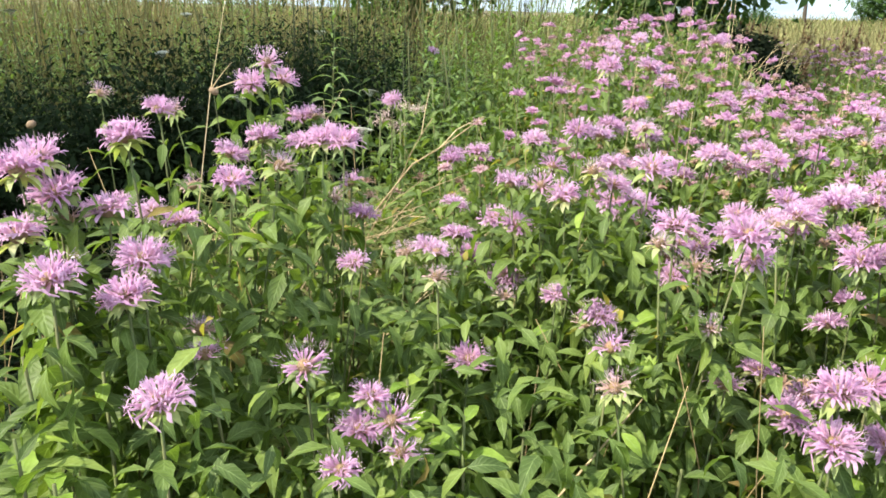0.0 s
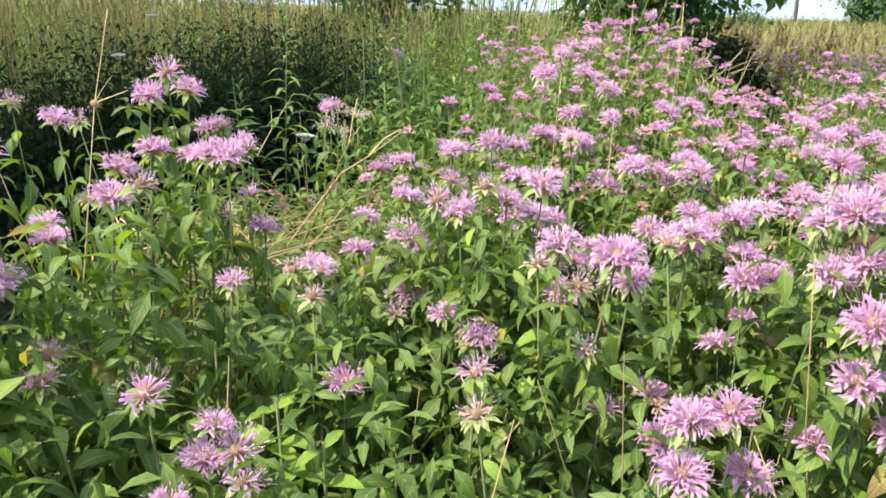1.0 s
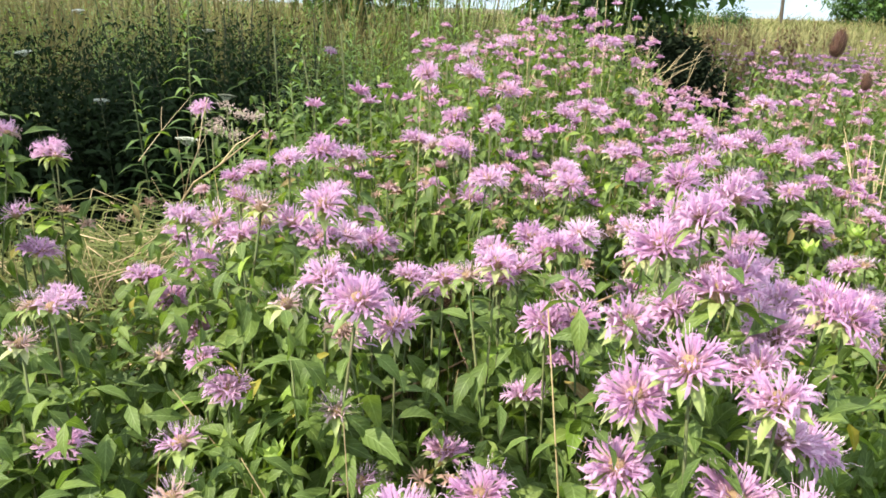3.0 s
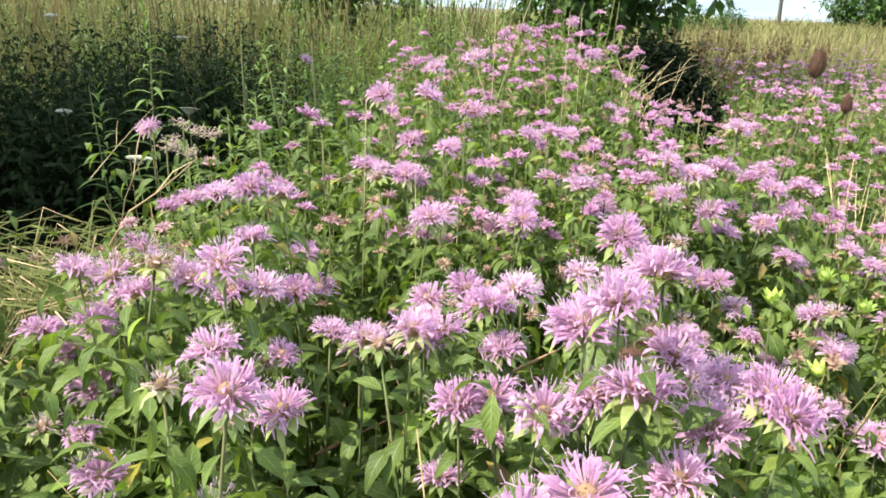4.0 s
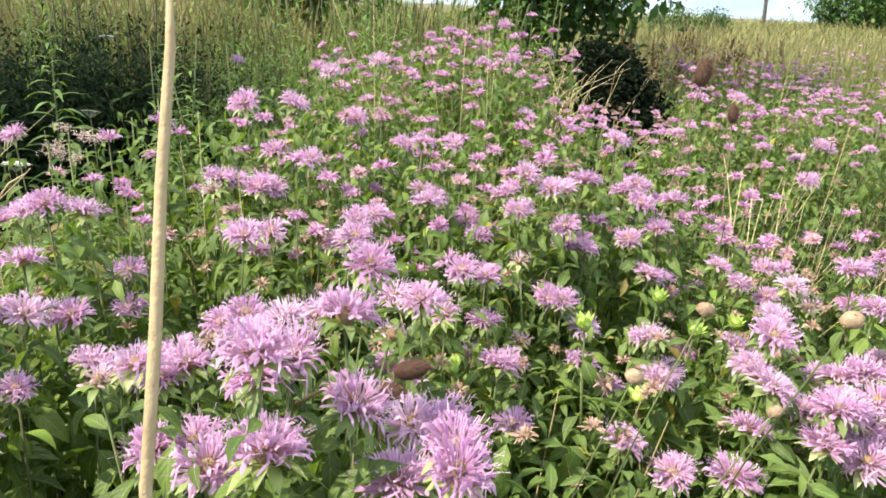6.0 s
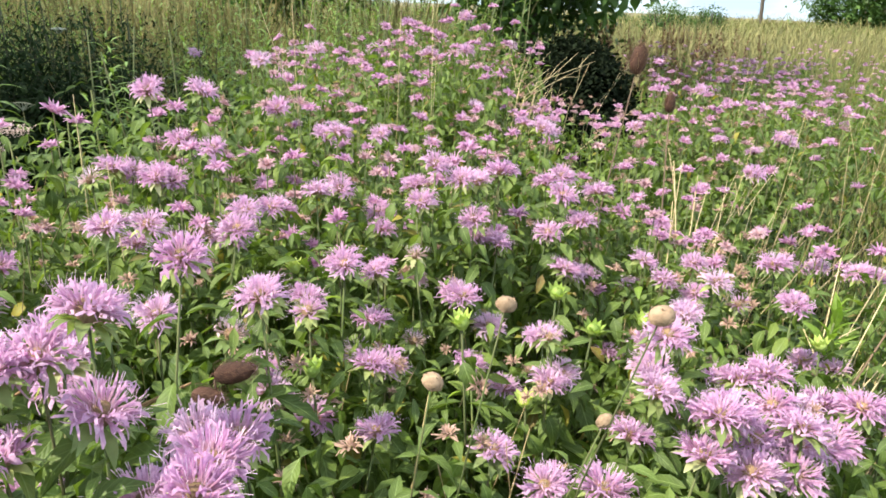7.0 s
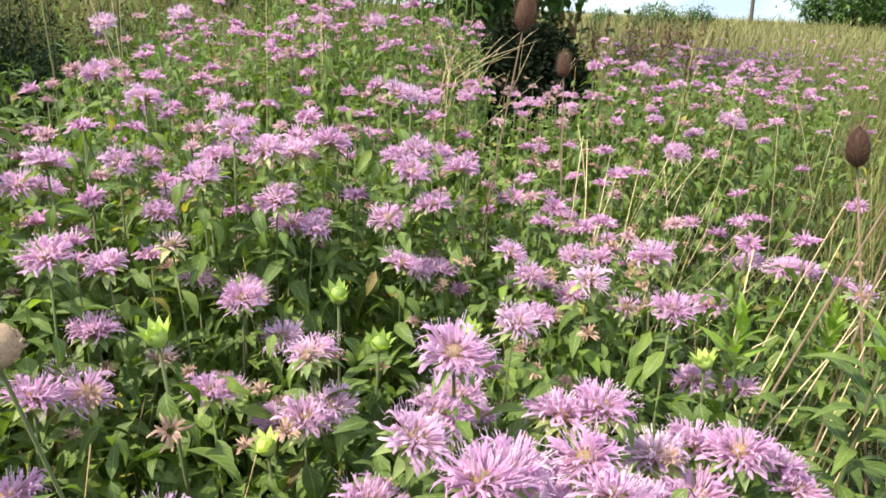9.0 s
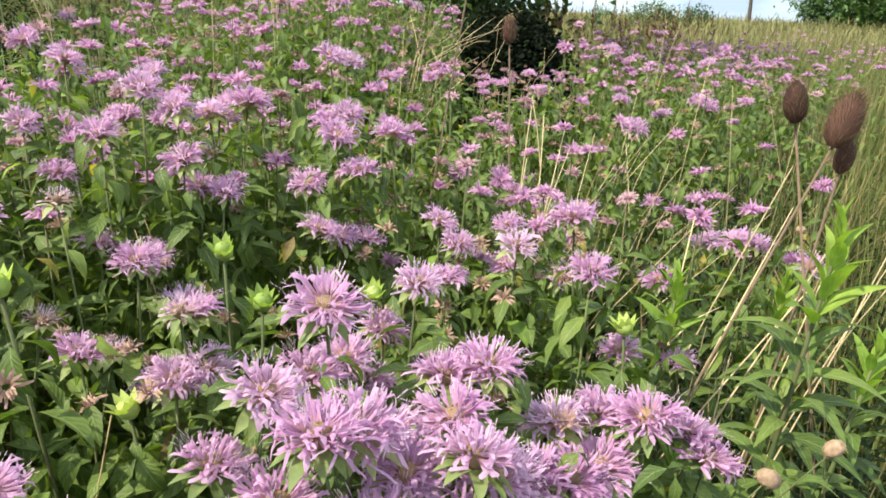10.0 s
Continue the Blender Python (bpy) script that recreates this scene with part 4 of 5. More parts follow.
def weed_mass(name, n_, x0, x1, y0, y1, h0, h1, material, label, rs):
    xy = rs.uniform((x0, y0), (x1, y1), (n_, 2)) + rs.normal(0, 0.16, (n_, 2))
    h = rs.uniform(h0, h1, n_)
    wide = rs.uniform(0.8, 1.4, n_)
    return joined(name, WEED_PROTO, np.column_stack([xy, np.zeros(n_)]), turns(rs.uniform(0, 6.3, n_), rs.normal(0, 0.08, n_), rs.normal(0, 0.08, n_)),
                  np.column_stack([wide, wide, h]), material, label, "weeds")


wrs = np.random.RandomState(17)
# masses in WEED carry the hollow's shade in their leaf colour
weed_mass("weed_thicket", 420, -3.4, 0.6, 2.95, 3.9, 0.8, 1.1, WEED, "thicket of tall green weeds, shade painted into the leaves", wrs)
weed_mass("weed_thicket", 520, -0.25, 0.42, 3.1, 3.9, 1.0, 1.32, WEED, "tall weeds crowding the hollow, shade painted into their colour", wrs)
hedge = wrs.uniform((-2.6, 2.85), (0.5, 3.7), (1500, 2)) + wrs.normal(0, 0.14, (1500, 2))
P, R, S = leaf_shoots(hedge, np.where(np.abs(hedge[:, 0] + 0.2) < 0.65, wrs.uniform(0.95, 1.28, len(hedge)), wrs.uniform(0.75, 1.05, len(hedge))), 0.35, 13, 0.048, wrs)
joined("weed_thicket", [leaf_geo(0.38, 3, 0.3, 0.0), leaf_geo(0.34, 3, 0.1, 0.0)], P, R, S, WEED, "broad leaves deep in the weed thicket, coloured as if shaded", "weeds")
sunny = wrs.uniform((0.46, 2.15), (0.95, 3.4), (230, 2)) + wrs.normal(0, 0.06, (230, 2))
P, R, S = leaf_shoots(sunny, wrs.uniform(0.86, 1.08, len(sunny)) + 0.05 * (sunny[:, 1] - 2.2), 0.35, 11, 0.072, wrs)
joined("green_weeds", [leaf_geo(0.36, 4, 0.3, 0.3), leaf_geo(0.27, 4, 0.2, 0.35)], P, R, S, LEAF_MASS, "sunlit leafy green weeds between the hollow and the bergamot", "weeds")
sunny = wrs.uniform((0.50, 1.55), (0.86, 2.3), (130, 2)) + wrs.normal(0, 0.04, (130, 2))
P, R, S = leaf_shoots(sunny, wrs.uniform(0.80, 0.96, len(sunny)), 0.4, 9, 0.066, wrs)
joined("green_weeds", [leaf_geo(0.38, 4, 0.3, 0.3), leaf_geo(0.30, 4, 0.2, 0.35)], P, R, S, LEAF_MASS, "low leafy green weeds beside the grass tussocks", "weeds")
weed_mass("green_weeds", 330, 0.4, 2.0, 3.6, 5.4, 0.95, 1.22, ROD_LIT, "tall green weeds behind the bergamot", wrs)
weed_mass("low_weeds", 420, -2.4, 0.35, 1.6, 2.75, 0.3, 0.6, WEED, "low green weeds by the thicket, shade put into their colour", wrs)
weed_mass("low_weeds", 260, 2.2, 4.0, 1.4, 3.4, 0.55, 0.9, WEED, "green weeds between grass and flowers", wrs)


# ---- meadow grass ----
def blade_tuft(r, blades, seed=False):
    g = Geo()
    for _ in range(blades):
        a, lean = r.uniform(0, 6.3), r.uniform(0.03, 0.38)
        out, side = Vector((math.cos(a), math.sin(a), 0)), Vector((-math.sin(a), math.cos(a), 0))
        b = out * r.uniform(0, 0.06)
        h = r.uniform(0.6, 1.0)
        g.strip([b, b + out * lean * 0.3 * h + Vector((0, 0, 0.55 * h)), b + out * lean * h + Vector((0, 0, h))], [0.0028, 0.0026, 0.0006], side)
        if seed:
            t = b + out * lean * h + Vector((0, 0, h))
            g.strip([t, t + out * 0.01 + Vector((0, 0, 0.05)), t + out * 0.03 + Vector((0, 0, 0.10))], [0.0014, 0.0032, 0.0008], side)
    return g


def far_tuft(r, blades):
    g = Geo()
    for _ in range(blades):
        a, h = r.uniform(0, 6.3), r.uniform(0.6, 1.0)
        out, side = Vector((math.cos(a), math.sin(a), 0)), Vector((-math.sin(a), math.cos(a), 0))
        b = out * r.uniform(0, 0.1)
        g.strip([b, b + out * r.uniform(0.03, 0.3) + Vector((0, 0, h))], [0.004, 0.0016], side)
    return g


gr = random.Random(41)
FAR_TUFTS = [far_tuft(gr, 12) for _ in range(4)]
TUFTS = [blade_tuft(gr, 16) for _ in range(4)]
SEEDED = [blade_tuft(gr, 18, True) for _ in range(4)]


def grass_field(name, n_, test, box, h0, h1, protos, material, label, rs, wide=1.0, lean=0.1, clumped=0.0):
    xy = rs.uniform((box[0], box[2]), (box[1], box[3]), (n_, 2))
    xy = xy[test(xy[:, 0] + rs.normal(0, 0.3, n_), xy[:, 1] + rs.normal(0, 0.3, n_))]
    if clumped:
        patch = np.array([noise.noise((float(a) * 1.7, float(b) * 1.7, 7.0)) for a, b in xy])
        xy = xy[rs.uniform(0, 1, len(xy)) < np.clip(0.55 + clumped * patch, 0.05, 1)]
    k = len(xy)
    far_off = 1 + 0.10 * np.clip(xy[:, 1] - 4, 0, 60)
    h = rs.uniform(h0, h1, k)
    return joined(name, protos, np.column_stack([xy, ground_z(xy[:, 0], xy[:, 1])]), turns(rs.uniform(0, 6.3, k), rs.normal(0, lean, k), rs.normal(0, lean, k)),
                  np.column_stack([wide * far_off, wide * far_off, h]), material, label, "grass")


grs = np.random.RandomState(23)
grass_field("dry_grass", 900, lambda x, y: x < 1.2 - 0.1 * y, (-7, 1, 4.0, 9), 0.85, 1.40, SEEDED, HAY, "tall tan dry grass with seed heads behind the thicket", grs, 1.0, 0.40, 2.4)
grass_field("meadow_grass", 1100, lambda x, y: x < 1.6 - 0.1 * y, (-7, 1.2, 4.0, 9), 0.8, 1.30, TUFTS, GRASS, "tall green grass behind the thicket", grs, 1.0, 0.42, 2.0)
grass_field("meadow_grass", 3300, lambda x, y: x > 2.6 + 0.45 * (y - 2), (2.3, 12, 2.0, 11), 0.7, 1.08, TUFTS, GRASS, "tall green meadow grass", grs)
grass_field("dry_grass", 1500, lambda x, y: x > 2.9 + 0.25 * (y - 4), (2.9, 16, 4.5, 16), 0.85, 1.2, SEEDED, HAY_LIGHT, "tan dry meadow grass with seed heads", grs)
grass_field("meadow_grass", 5200, lambda x, y: np.abs(x) < 60, (-28, 45, 9, 60), 0.7, 1.15, FAR_TUFTS, HAY_LIGHT, "tan meadow grass far out in the field", grs, 1.4)
grass_field("meadow_grass", 3000, lambda x, y: np.abs(x) < 60, (-28, 45, 8, 50), 0.7, 1.05, FAR_TUFTS, GRASS, "green meadow grass far out in the field", grs, 1.4)
weed_mass("weed_thicket", 130, -6.0, 0.8, 4.2, 7.5, 0.95, 1.40, ROD_SHADED, "weeds standing in the dry grass, with shade in their leaf colour", grs)
weed_mass("green_weeds", 420, -4.0, 1.2, 4.3, 7.0, 0.95, 1.44, ROD_LIT, "green weeds standing in the dry grass, sunlight painted into their colour", grs)
weed_mass("green_weeds", 300, -4.2, 1.5, 5.2, 8.0, 1.2, 1.66, ROD, "tall green weeds far back in the dry grass", grs)
grass_field("dry_grass", 620, lambda x, y: x < 1.9, (-6, 1.6, 5.0, 9), 1.15, 1.6, SEEDED, HAY, "tall brown grass with seed heads among the far weeds", grs, 1.3, 0.12, 2.2)
grass_field("dry_grass", 900, lambda x, y: x > -99, (-7, 1, 6.0, 10), 0.9, 1.25, TUFTS, HAY, "pale sunlit dry grass in patches behind the thicket", grs, 1.3, 0.3, 1.6)
# short grass all round, also where the walk goes and behind it
grass_field("meadow_grass", 5200, lambda x, y: (y < path_y(x) - 0.25) | (x < -0.8) | (x > 3.2), (-9, 11, -6, 2.6), 0.22, 0.48, FAR_TUFTS, GRASS, "short green grass round the flower bed", grs, 1.5, 0.25, 0.8)
grass_field("dry_grass", 2600, lambda x, y: (y < path_y(x) - 0.25) | (x < -0.8) | (x > 3.2), (-9, 11, -6, 2.6), 0.22, 0.5, FAR_TUFTS, HAY_LIGHT, "short dry grass round the flower bed", grs, 1.5, 0.3, 1.2)
grass_field("meadow_grass", 1300, lambda x, y: (x < -3.0) | (x > 4.0), (-12, 14, 1.5, 9), 0.5, 0.95, FAR_TUFTS, GRASS, "tall green grass at the sides of the meadow", grs, 1.5, 0.2, 0.8)
grass_field("undergrass", 500, lambda x, y: (x > 0.3) & ((x < 0.9) | (x > 1.9)), (-2.5, 3.2, 0.9, 2.8), 0.35, 0.62, TUFTS, GRASS, "thin green grass low among the stems", grs)


# dead stems and thin straws all through the bed
n_d = 700
dxy = grs.uniform((-0.6, 0.75), (3.6, 3.8), (n_d, 2))
dxy = dxy[(dxy[:, 1] > path_y(dxy[:, 0]) + 0.3) & ((dxy[:, 0] > 0.5) | (dxy[:, 1] < 1.35)) & ~in_hollow(dxy[:, 0], dxy[:, 1])]
k = len(dxy)
tall = np.minimum(canopy(dxy[:, 0], dxy[:, 1]) + grs.normal(-0.06, 0.07, k), np.where(in_dip(dxy[:, 0], dxy[:, 1]), 0.95, 1.16))
dead_stem = Geo().tube([(0, 0, 0.35), (0.02, 0.005, 0.65), (0.03, 0.03, 0.85), (0.06, 0.04, 1.0)], [0.0011, 0.0010, 0.0008, 0.0005], 3)
dead_fork = Geo().add(dead_stem).tube([(0.02, 0.005, 0.65), (-0.02, 0.03, 0.8), (-0.05, 0.05, 0.9)], [0.0011, 0.0009, 0.0005], 3)
joined("dead_stems", [dead_stem, dead_fork], np.column_stack([dxy, np.zeros(k)]), turns(grs.uniform(0, 6.3, k), grs.normal(0, 0.22, k), grs.normal(0, 0.22, k)),
       np.column_stack([np.ones(k), np.ones(k), tall]), STRAW_MASS, "thin dead tan stems among the green leaves", "stems")
STRAW_LINE = [(1.271, 0.618, 0.400), (1.271, 0.638, 1.331), (1.272, 0.643, 1.349), (1.272, 0.649, 1.365), (1.273, 0.653, 1.380), (1.273, 0.654, 1.386)]


# ---- tree and shade-coloured shrub behind the bergamot ----
def twig_leaves(r, spread, count, size, hang=0.0):
    """A spray of leaves round a short twig."""
    g = Geo()
    lf = leaf_geo(0.5, 2, 0.25, 0.0)
    for i in range(count):
        p = Vector((r.gauss(0, spread), r.gauss(0, spread), r.gauss(0, spread * 0.7)))
        g.add(lf, Matrix.Translation(p) @ pose(0, 0, 0, r.uniform(-60, 30) - hang, r.uniform(-40, 40), r.uniform(0, 360)) @ Matrix.Scale(size * r.uniform(0.7, 1.3), 4))
    return g


tr = random.Random(51)
SPRAYS = [twig_leaves(tr, 0.10, 16, 0.085, 25) for _ in range(5)]
SMALL_SPRAYS = [twig_leaves(tr, 0.035, 12, 0.034) for _ in range(5)]
FAR_SPRAYS = [twig_leaves(tr, 0.5, 22, 0.34) for _ in range(4)]


def branch_geo(r, start, way, length, radius, depth, ends):
    g = Geo()
    pts, p, d = [start], Vector(start), Vector(way).normalized()
    for i in range(5):
        d = (d + Vector((r.gauss(0, 0.16), r.gauss(0, 0.16), r.gauss(0.0, 0.12)))).normalized()
        p = p + d * (length / 5)
        pts.append(p.copy())
    g.tube(pts, [radius * (1 - 0.16 * i) for i in range(6)], 6)
    if depth:
        for _ in range(4):
            k = r.randint(1, 5)
            side = (d + Vector((r.gauss(0, 0.8), r.gauss(0, 0.8), r.gauss(0.0, 0.5)))).normalized()
            g.add(branch_geo(r, pts[k], side, length * 0.62, radius * 0.45, depth - 1, ends))
    else:
        ends += pts[2:]
    return g


def tree(name, label, x, y, height, spread, sprays, leaf_count, material, r, low=1.2, trunk_r=0.09, scale=1.0, skirt=None):
    t = thing(name, label, "tree", at=pose(x, y, 0))
    ends = []
    g = Geo().tube([(0, 0, -0.1), (0.03, 0.02, height * 0.2), (-0.04, 0.0, height * 0.45), (0, 0.05, height * 0.75)], [trunk_r * 1.3, trunk_r, trunk_r * 0.8, trunk_r * 0.4], 9)
    for i in range(9):
        a = 2 * math.pi * i / 9 + r.uniform(-0.3, 0.3)
        h = height * r.uniform(0.38, 0.75)
        g.add(branch_geo(r, Vector((0, 0, h)), (math.cos(a), math.sin(a), r.uniform(0.15, 0.8)), spread * r.uniform(0.6, 1.0), trunk_r * 0.45, 1, ends))
    part("trunk", g.mesh("trunk", BARK), t)
    rs = np.random.RandomState(r.randrange(1000))
    pick = rs.randint(0, len(ends), leaf_count)
    P = np.array([tuple(e) for e in ends])[pick] + rs.normal(0, 0.16 * scale, (leaf_count, 3))
    P[:, 2] = np.maximum(P[:, 2], low + rs.uniform(0.22, 0.6, leaf_count))
    if skirt:
        x0, x1, k = skirt
        side = rs.uniform(x0, x1, k)
        hang = np.column_stack([side, rs.uniform(-0.6, 0.3, k), low + 0.07 * np.sin(9 * side) + rs.uniform(-0.04, 0.4, k)])
        P, leaf_count = np.concatenate([P, hang]), leaf_count + k
    crown = joined("crown", sprays, P, turns(rs.uniform(0, 6.3, leaf_count), rs.normal(0, 0.3, leaf_count)), rs.uniform(0.8, 1.3, leaf_count) * scale, material, "dark green leaves in loose sprays", "")
    crown.parent = t
    return t


tree("tree", "low spreading tree with dark hanging leaves", 2.3, 5.9, 3.8, 1.5, SPRAYS, 760, TREE_LEAF, tr, 1.30, 0.11, 1.0, (-0.45, 0.5, 110))
tree("young_tree", "young dark green tree in the thicket", 0.42, 7.6, 3.4, 1.1, SPRAYS, 380, TREE_LEAF, tr, 1.38, 0.06, 1.0, (-0.6, 0.6, 90))

# shrub with the tree's shade painted into its leaves: many thin stems, small leaves
shrub = thing("shrub", "dense shrub with shade painted into its leaves, rusty seed plumes on top", "shrub", at=pose(2.31, 4.30, 0))
sg = Geo()
for i in range(20):
    a, s = tr.uniform(0, 6.3), tr.uniform(0.05, 0.28)
    sg.tube([(0.3 * s * math.cos(a), 0.3 * s * math.sin(a), 0), (0.7 * s * math.cos(a), 0.6 * s * math.sin(a), 0.5), (s * math.cos(a), 0.8 * s * math.sin(a), tr.uniform(0.85, 1.2))], [0.006, 0.005, 0.002], 4)
part("branchwork", sg.mesh("stems", BARK), shrub)
srs = np.random.RandomState(61)
n_s = 3400
ang, rad = srs.uniform(0, 6.3, n_s), srs.uniform(0, 1, n_s) ** 0.4
lift = srs.uniform(0, 1, n_s) ** 0.7
rad = rad * np.sqrt(np.clip(1.02 - lift ** 2.2, 0, 1)) * (0.50 + 0.05 * np.sin(3 * ang) + srs.normal(0, 0.02, n_s))
P = np.column_stack([rad * np.cos(ang), 0.8 * rad * np.sin(ang), 0.15 + 1.02 * lift + srs.normal(0, 0.03, n_s)])
leaves = joined("foliage", SMALL_SPRAYS, P, turns(srs.uniform(0, 6.3, n_s), srs.normal(0.5, 0.4, n_s)), srs.uniform(0.7, 1.2, n_s), SHRUB_LEAF, "small leaves with deep shade in their colour", "")
leaves.parent = shrub


def plume_geo(r):
    g = Geo()
    for i in range(26):
        a, s = r.uniform(0, 6.3), r.uniform(0, 1)
        p = Vector((0, 0, 0.16 * s))
        e = p + Vector((math.cos(a) * 0.022, math.sin(a) * 0.022, 0.02)) * (1.2 - s)
        g.strip([p, e], [0.004, 0.003], (-math.sin(a), math.cos(a), 0.3))
    return g


PLUMES = [plume_geo(tr) for _ in range(4)]
n_p = 130
P = np.column_stack([srs.uniform(0.1, 1.2, n_p), srs.uniform(0.3, 1.4, n_p), srs.uniform(0.85, 1.18, n_p)])
plumes = joined("plume_mass", PLUMES, P, turns(srs.uniform(0, 6.3, n_p), srs.normal(0, 0.25, n_p)), srs.uniform(0.7, 1.2, n_p), RUST, "rusty brown seed plumes", "")
plumes.parent = shrub

# ---- far trees and bushes ----


def bush(x, y, w, h, n_, r, name="far_bush", label="round dark green bush on the horizon", kind_of="bush"):
    """A round far bush: short stems and leaf sprays in a dome that reaches the ground."""
    t = thing(name, label, kind_of, at=pose(x, y, float(ground_z(x, y))))
    g = Geo()
    for i in range(7):
        a = 0.9 * i
        g.tube([(0.1 * math.cos(a), 0.1 * math.sin(a), -0.05), (0.25 * w * math.cos(a), 0.25 * w * math.sin(a), 0.5 * h), (0.4 * w * math.cos(a), 0.4 * w * math.sin(a), 0.85 * h)], [0.05, 0.035, 0.012], 5)
    part("branchwork", g.mesh("branchwork", BARK), t)
    rs = np.random.RandomState(r.randrange(1000))
    u = rs.normal(0, 1, (n_, 3))
    u /= np.linalg.norm(u, axis=1)[:, None]
    u *= rs.uniform(0.55, 1.0, n_)[:, None] ** 0.5
    P = np.column_stack([u[:, 0] * w * 0.5, u[:, 1] * w * 0.5, h * (0.5 + 0.44 * u[:, 2]) + rs.normal(0, 0.05 * h, n_)])
    crown = joined("crown", FAR_SPRAYS, P, turns(rs.uniform(0, 6.3, n_), rs.normal(0, 0.3, n_)), rs.uniform(0.25, 0.45, n_) * (h / 2 if y > 10 else 0.75), TREE_LEAF, "dark green leaves in a dome", "")
    crown.parent = t
    return t


for x, y, w, h, n_ in ((11.9, 30.0, 2.0, 1.7, 240), (13.9, 30.5, 1.1, 1.6, 160), (10.6, 33.0, 1.4, 1.5, 120), (-9.0, 40.0, 5.0, 3.0, 110), (-16.0, 42.0, 6.0, 3.4, 110), (-2.0, 44.0, 5.0, 2.8, 110)):
    bush(x, y, w, h, n_, tr)
# broad shrubs added out of view to shade the hollow beside the bed
for x, y, w, h, n_ in ((-2.2, 1.95, 1.4, 2.35, 900), (-2.9, 2.7, 2.1, 5.3, 4200)):
    bush(x, y, w, h, n_, tr, "shade_shrub", "unseen leafy shrub added to shade the weed hollow", "shrub")
for x, y, w, h, n_ in ((30.2, 46.0, 6.5, 5.0, 420), (35.5, 48.0, 7.5, 7.0, 460), (42.0, 47.0, 8.0, 7.0, 400), (50.0, 50.0, 9.0, 8.0, 300), (59.0, 48.0, 9.0, 8.0, 260)):
    bush(x, y, w, h, n_, tr, "far_tree", "broad dark green tree with branches down to the grass", "tree")
slim = thing("slender_tree", "single slender dark tree far across the meadow", "tree", at=pose(24.3, 47.2, float(ground_z(24.3, 47.2)), 0, -5, 0))
part("trunk", Geo().tube([(0, 0, -0.2), (0.02, 0, 2.2), (0, 0, 5.5)], [0.13, 0.11, 0.03], 8).mesh("trunk", BARK), slim)
vrs = np.random.RandomState(9)
P = np.column_stack([vrs.normal(0, 0.05, 70), vrs.normal(0, 0.05, 70), vrs.uniform(1.55, 5.6, 70)])
slim_crown = joined("crown", FAR_SPRAYS, P, turns(vrs.uniform(0, 6.3, 70), vrs.normal(0, 0.3, 70)), vrs.uniform(0.09, 0.17, 70), TREE_LEAF, "narrow column of dark leaves", "")
slim_crown.parent = slim

# ---- rusty dock stalks out in the grass ----
for x, y, z in ((5.30, 11.3, 1.17), (5.46, 11.5, 1.22), (5.58, 11.4, 1.16), (5.72, 11.6, 1.20), (6.35, 12.6, 1.14), (5.15, 11.7, 1.12)):
    d = thing("dock", "dry dock plant with rusty brown seed spikes", "weed", "dock stalks", at=pose(x, y, 0))
    part("stem", Geo().tube([(0, 0, 0), (0.02, 0, 0.5 * z), (0, 0, z)], [0.008, 0.007, 0.003], 5).mesh("stem", BARK), d)
    for k in range(3):
        spike = Geo()
        for i in range(70):
            a, s = tr.uniform(0, 6.3), tr.uniform(0, 1)
            p = Vector((0, 0, 0.34 * s))
            spike.strip([p, p + Vector((math.cos(a) * 0.03, math.sin(a) * 0.03, 0.012)) * (1.25 - s)], [0.010, 0.008], (-math.sin(a), math.cos(a), 0.4))
        tagged(part("seed_spike", spike.mesh("seed_spike", RUST), d, pose(0.03 * (k - 1), 0, z - 0.3 - 0.05 * k, 0, 9 * (k - 1))), kind="stuff")

# ---- dry stalks ----
dr = random.Random(71)


def dry_stalk(base, tip, radius, forks=0, label="thin dry tan stalk leaning among the flowers", group="dry stalks", seed=0.0, knee=None, material=STRAW):
    """A dead stem from base to tip, a little bent, with forks near its top; knee: a place where it is bent over."""
    base, tip = Vector(base), Vector(tip)
    s = thing("dry_stalk", label, "stalk", group, at=Matrix.Translation(base))
    d = tip - base
    bend = Vector((dr.gauss(0, 0.02), dr.gauss(0, 0.02), 0)) * d.length
    pts = [d * k + bend * math.sin(k * math.pi) for k in (0, 0.2, 0.4, 0.6, 0.8, 1.0)]
    if knee:
        k = Vector(knee) - base
        pts = [Vector((0, 0, 0)), k * 0.6, k, k.lerp(d, 0.35) + bend * 0.5, k.lerp(d, 0.7) + bend * 0.4, d]
    part("stem", Geo().tube(pts, [radius * (1 - 0.13 * i) for i in range(6)], 6).mesh("stem", material), s)
    for i in range(forks):
        k = dr.randint(2, 4)
        e = pts[k] + (d.normalized() + Vector((dr.gauss(0, 0.45), dr.gauss(0, 0.45), dr.gauss(0.1, 0.2)))).normalized() * d.length * dr.uniform(0.15, 0.35)
        part("fork", Geo().tube([pts[k], (pts[k] + e) / 2 + Vector((0, 0, 0.01)), e], [radius * 0.6, radius * 0.5, radius * 0.3], 5).mesh("fork", STRAW), s)
        if seed:
            part("seed_head", Geo().turned([(0.001, -0.006), (0.006, -0.002), (0.0075, 0.003), (0.005, 0.008), (0.001, 0.010)], 7).mesh("seed_head", SEED), s, Matrix.Translation(e) @ Matrix.Scale(seed, 4))
    return s


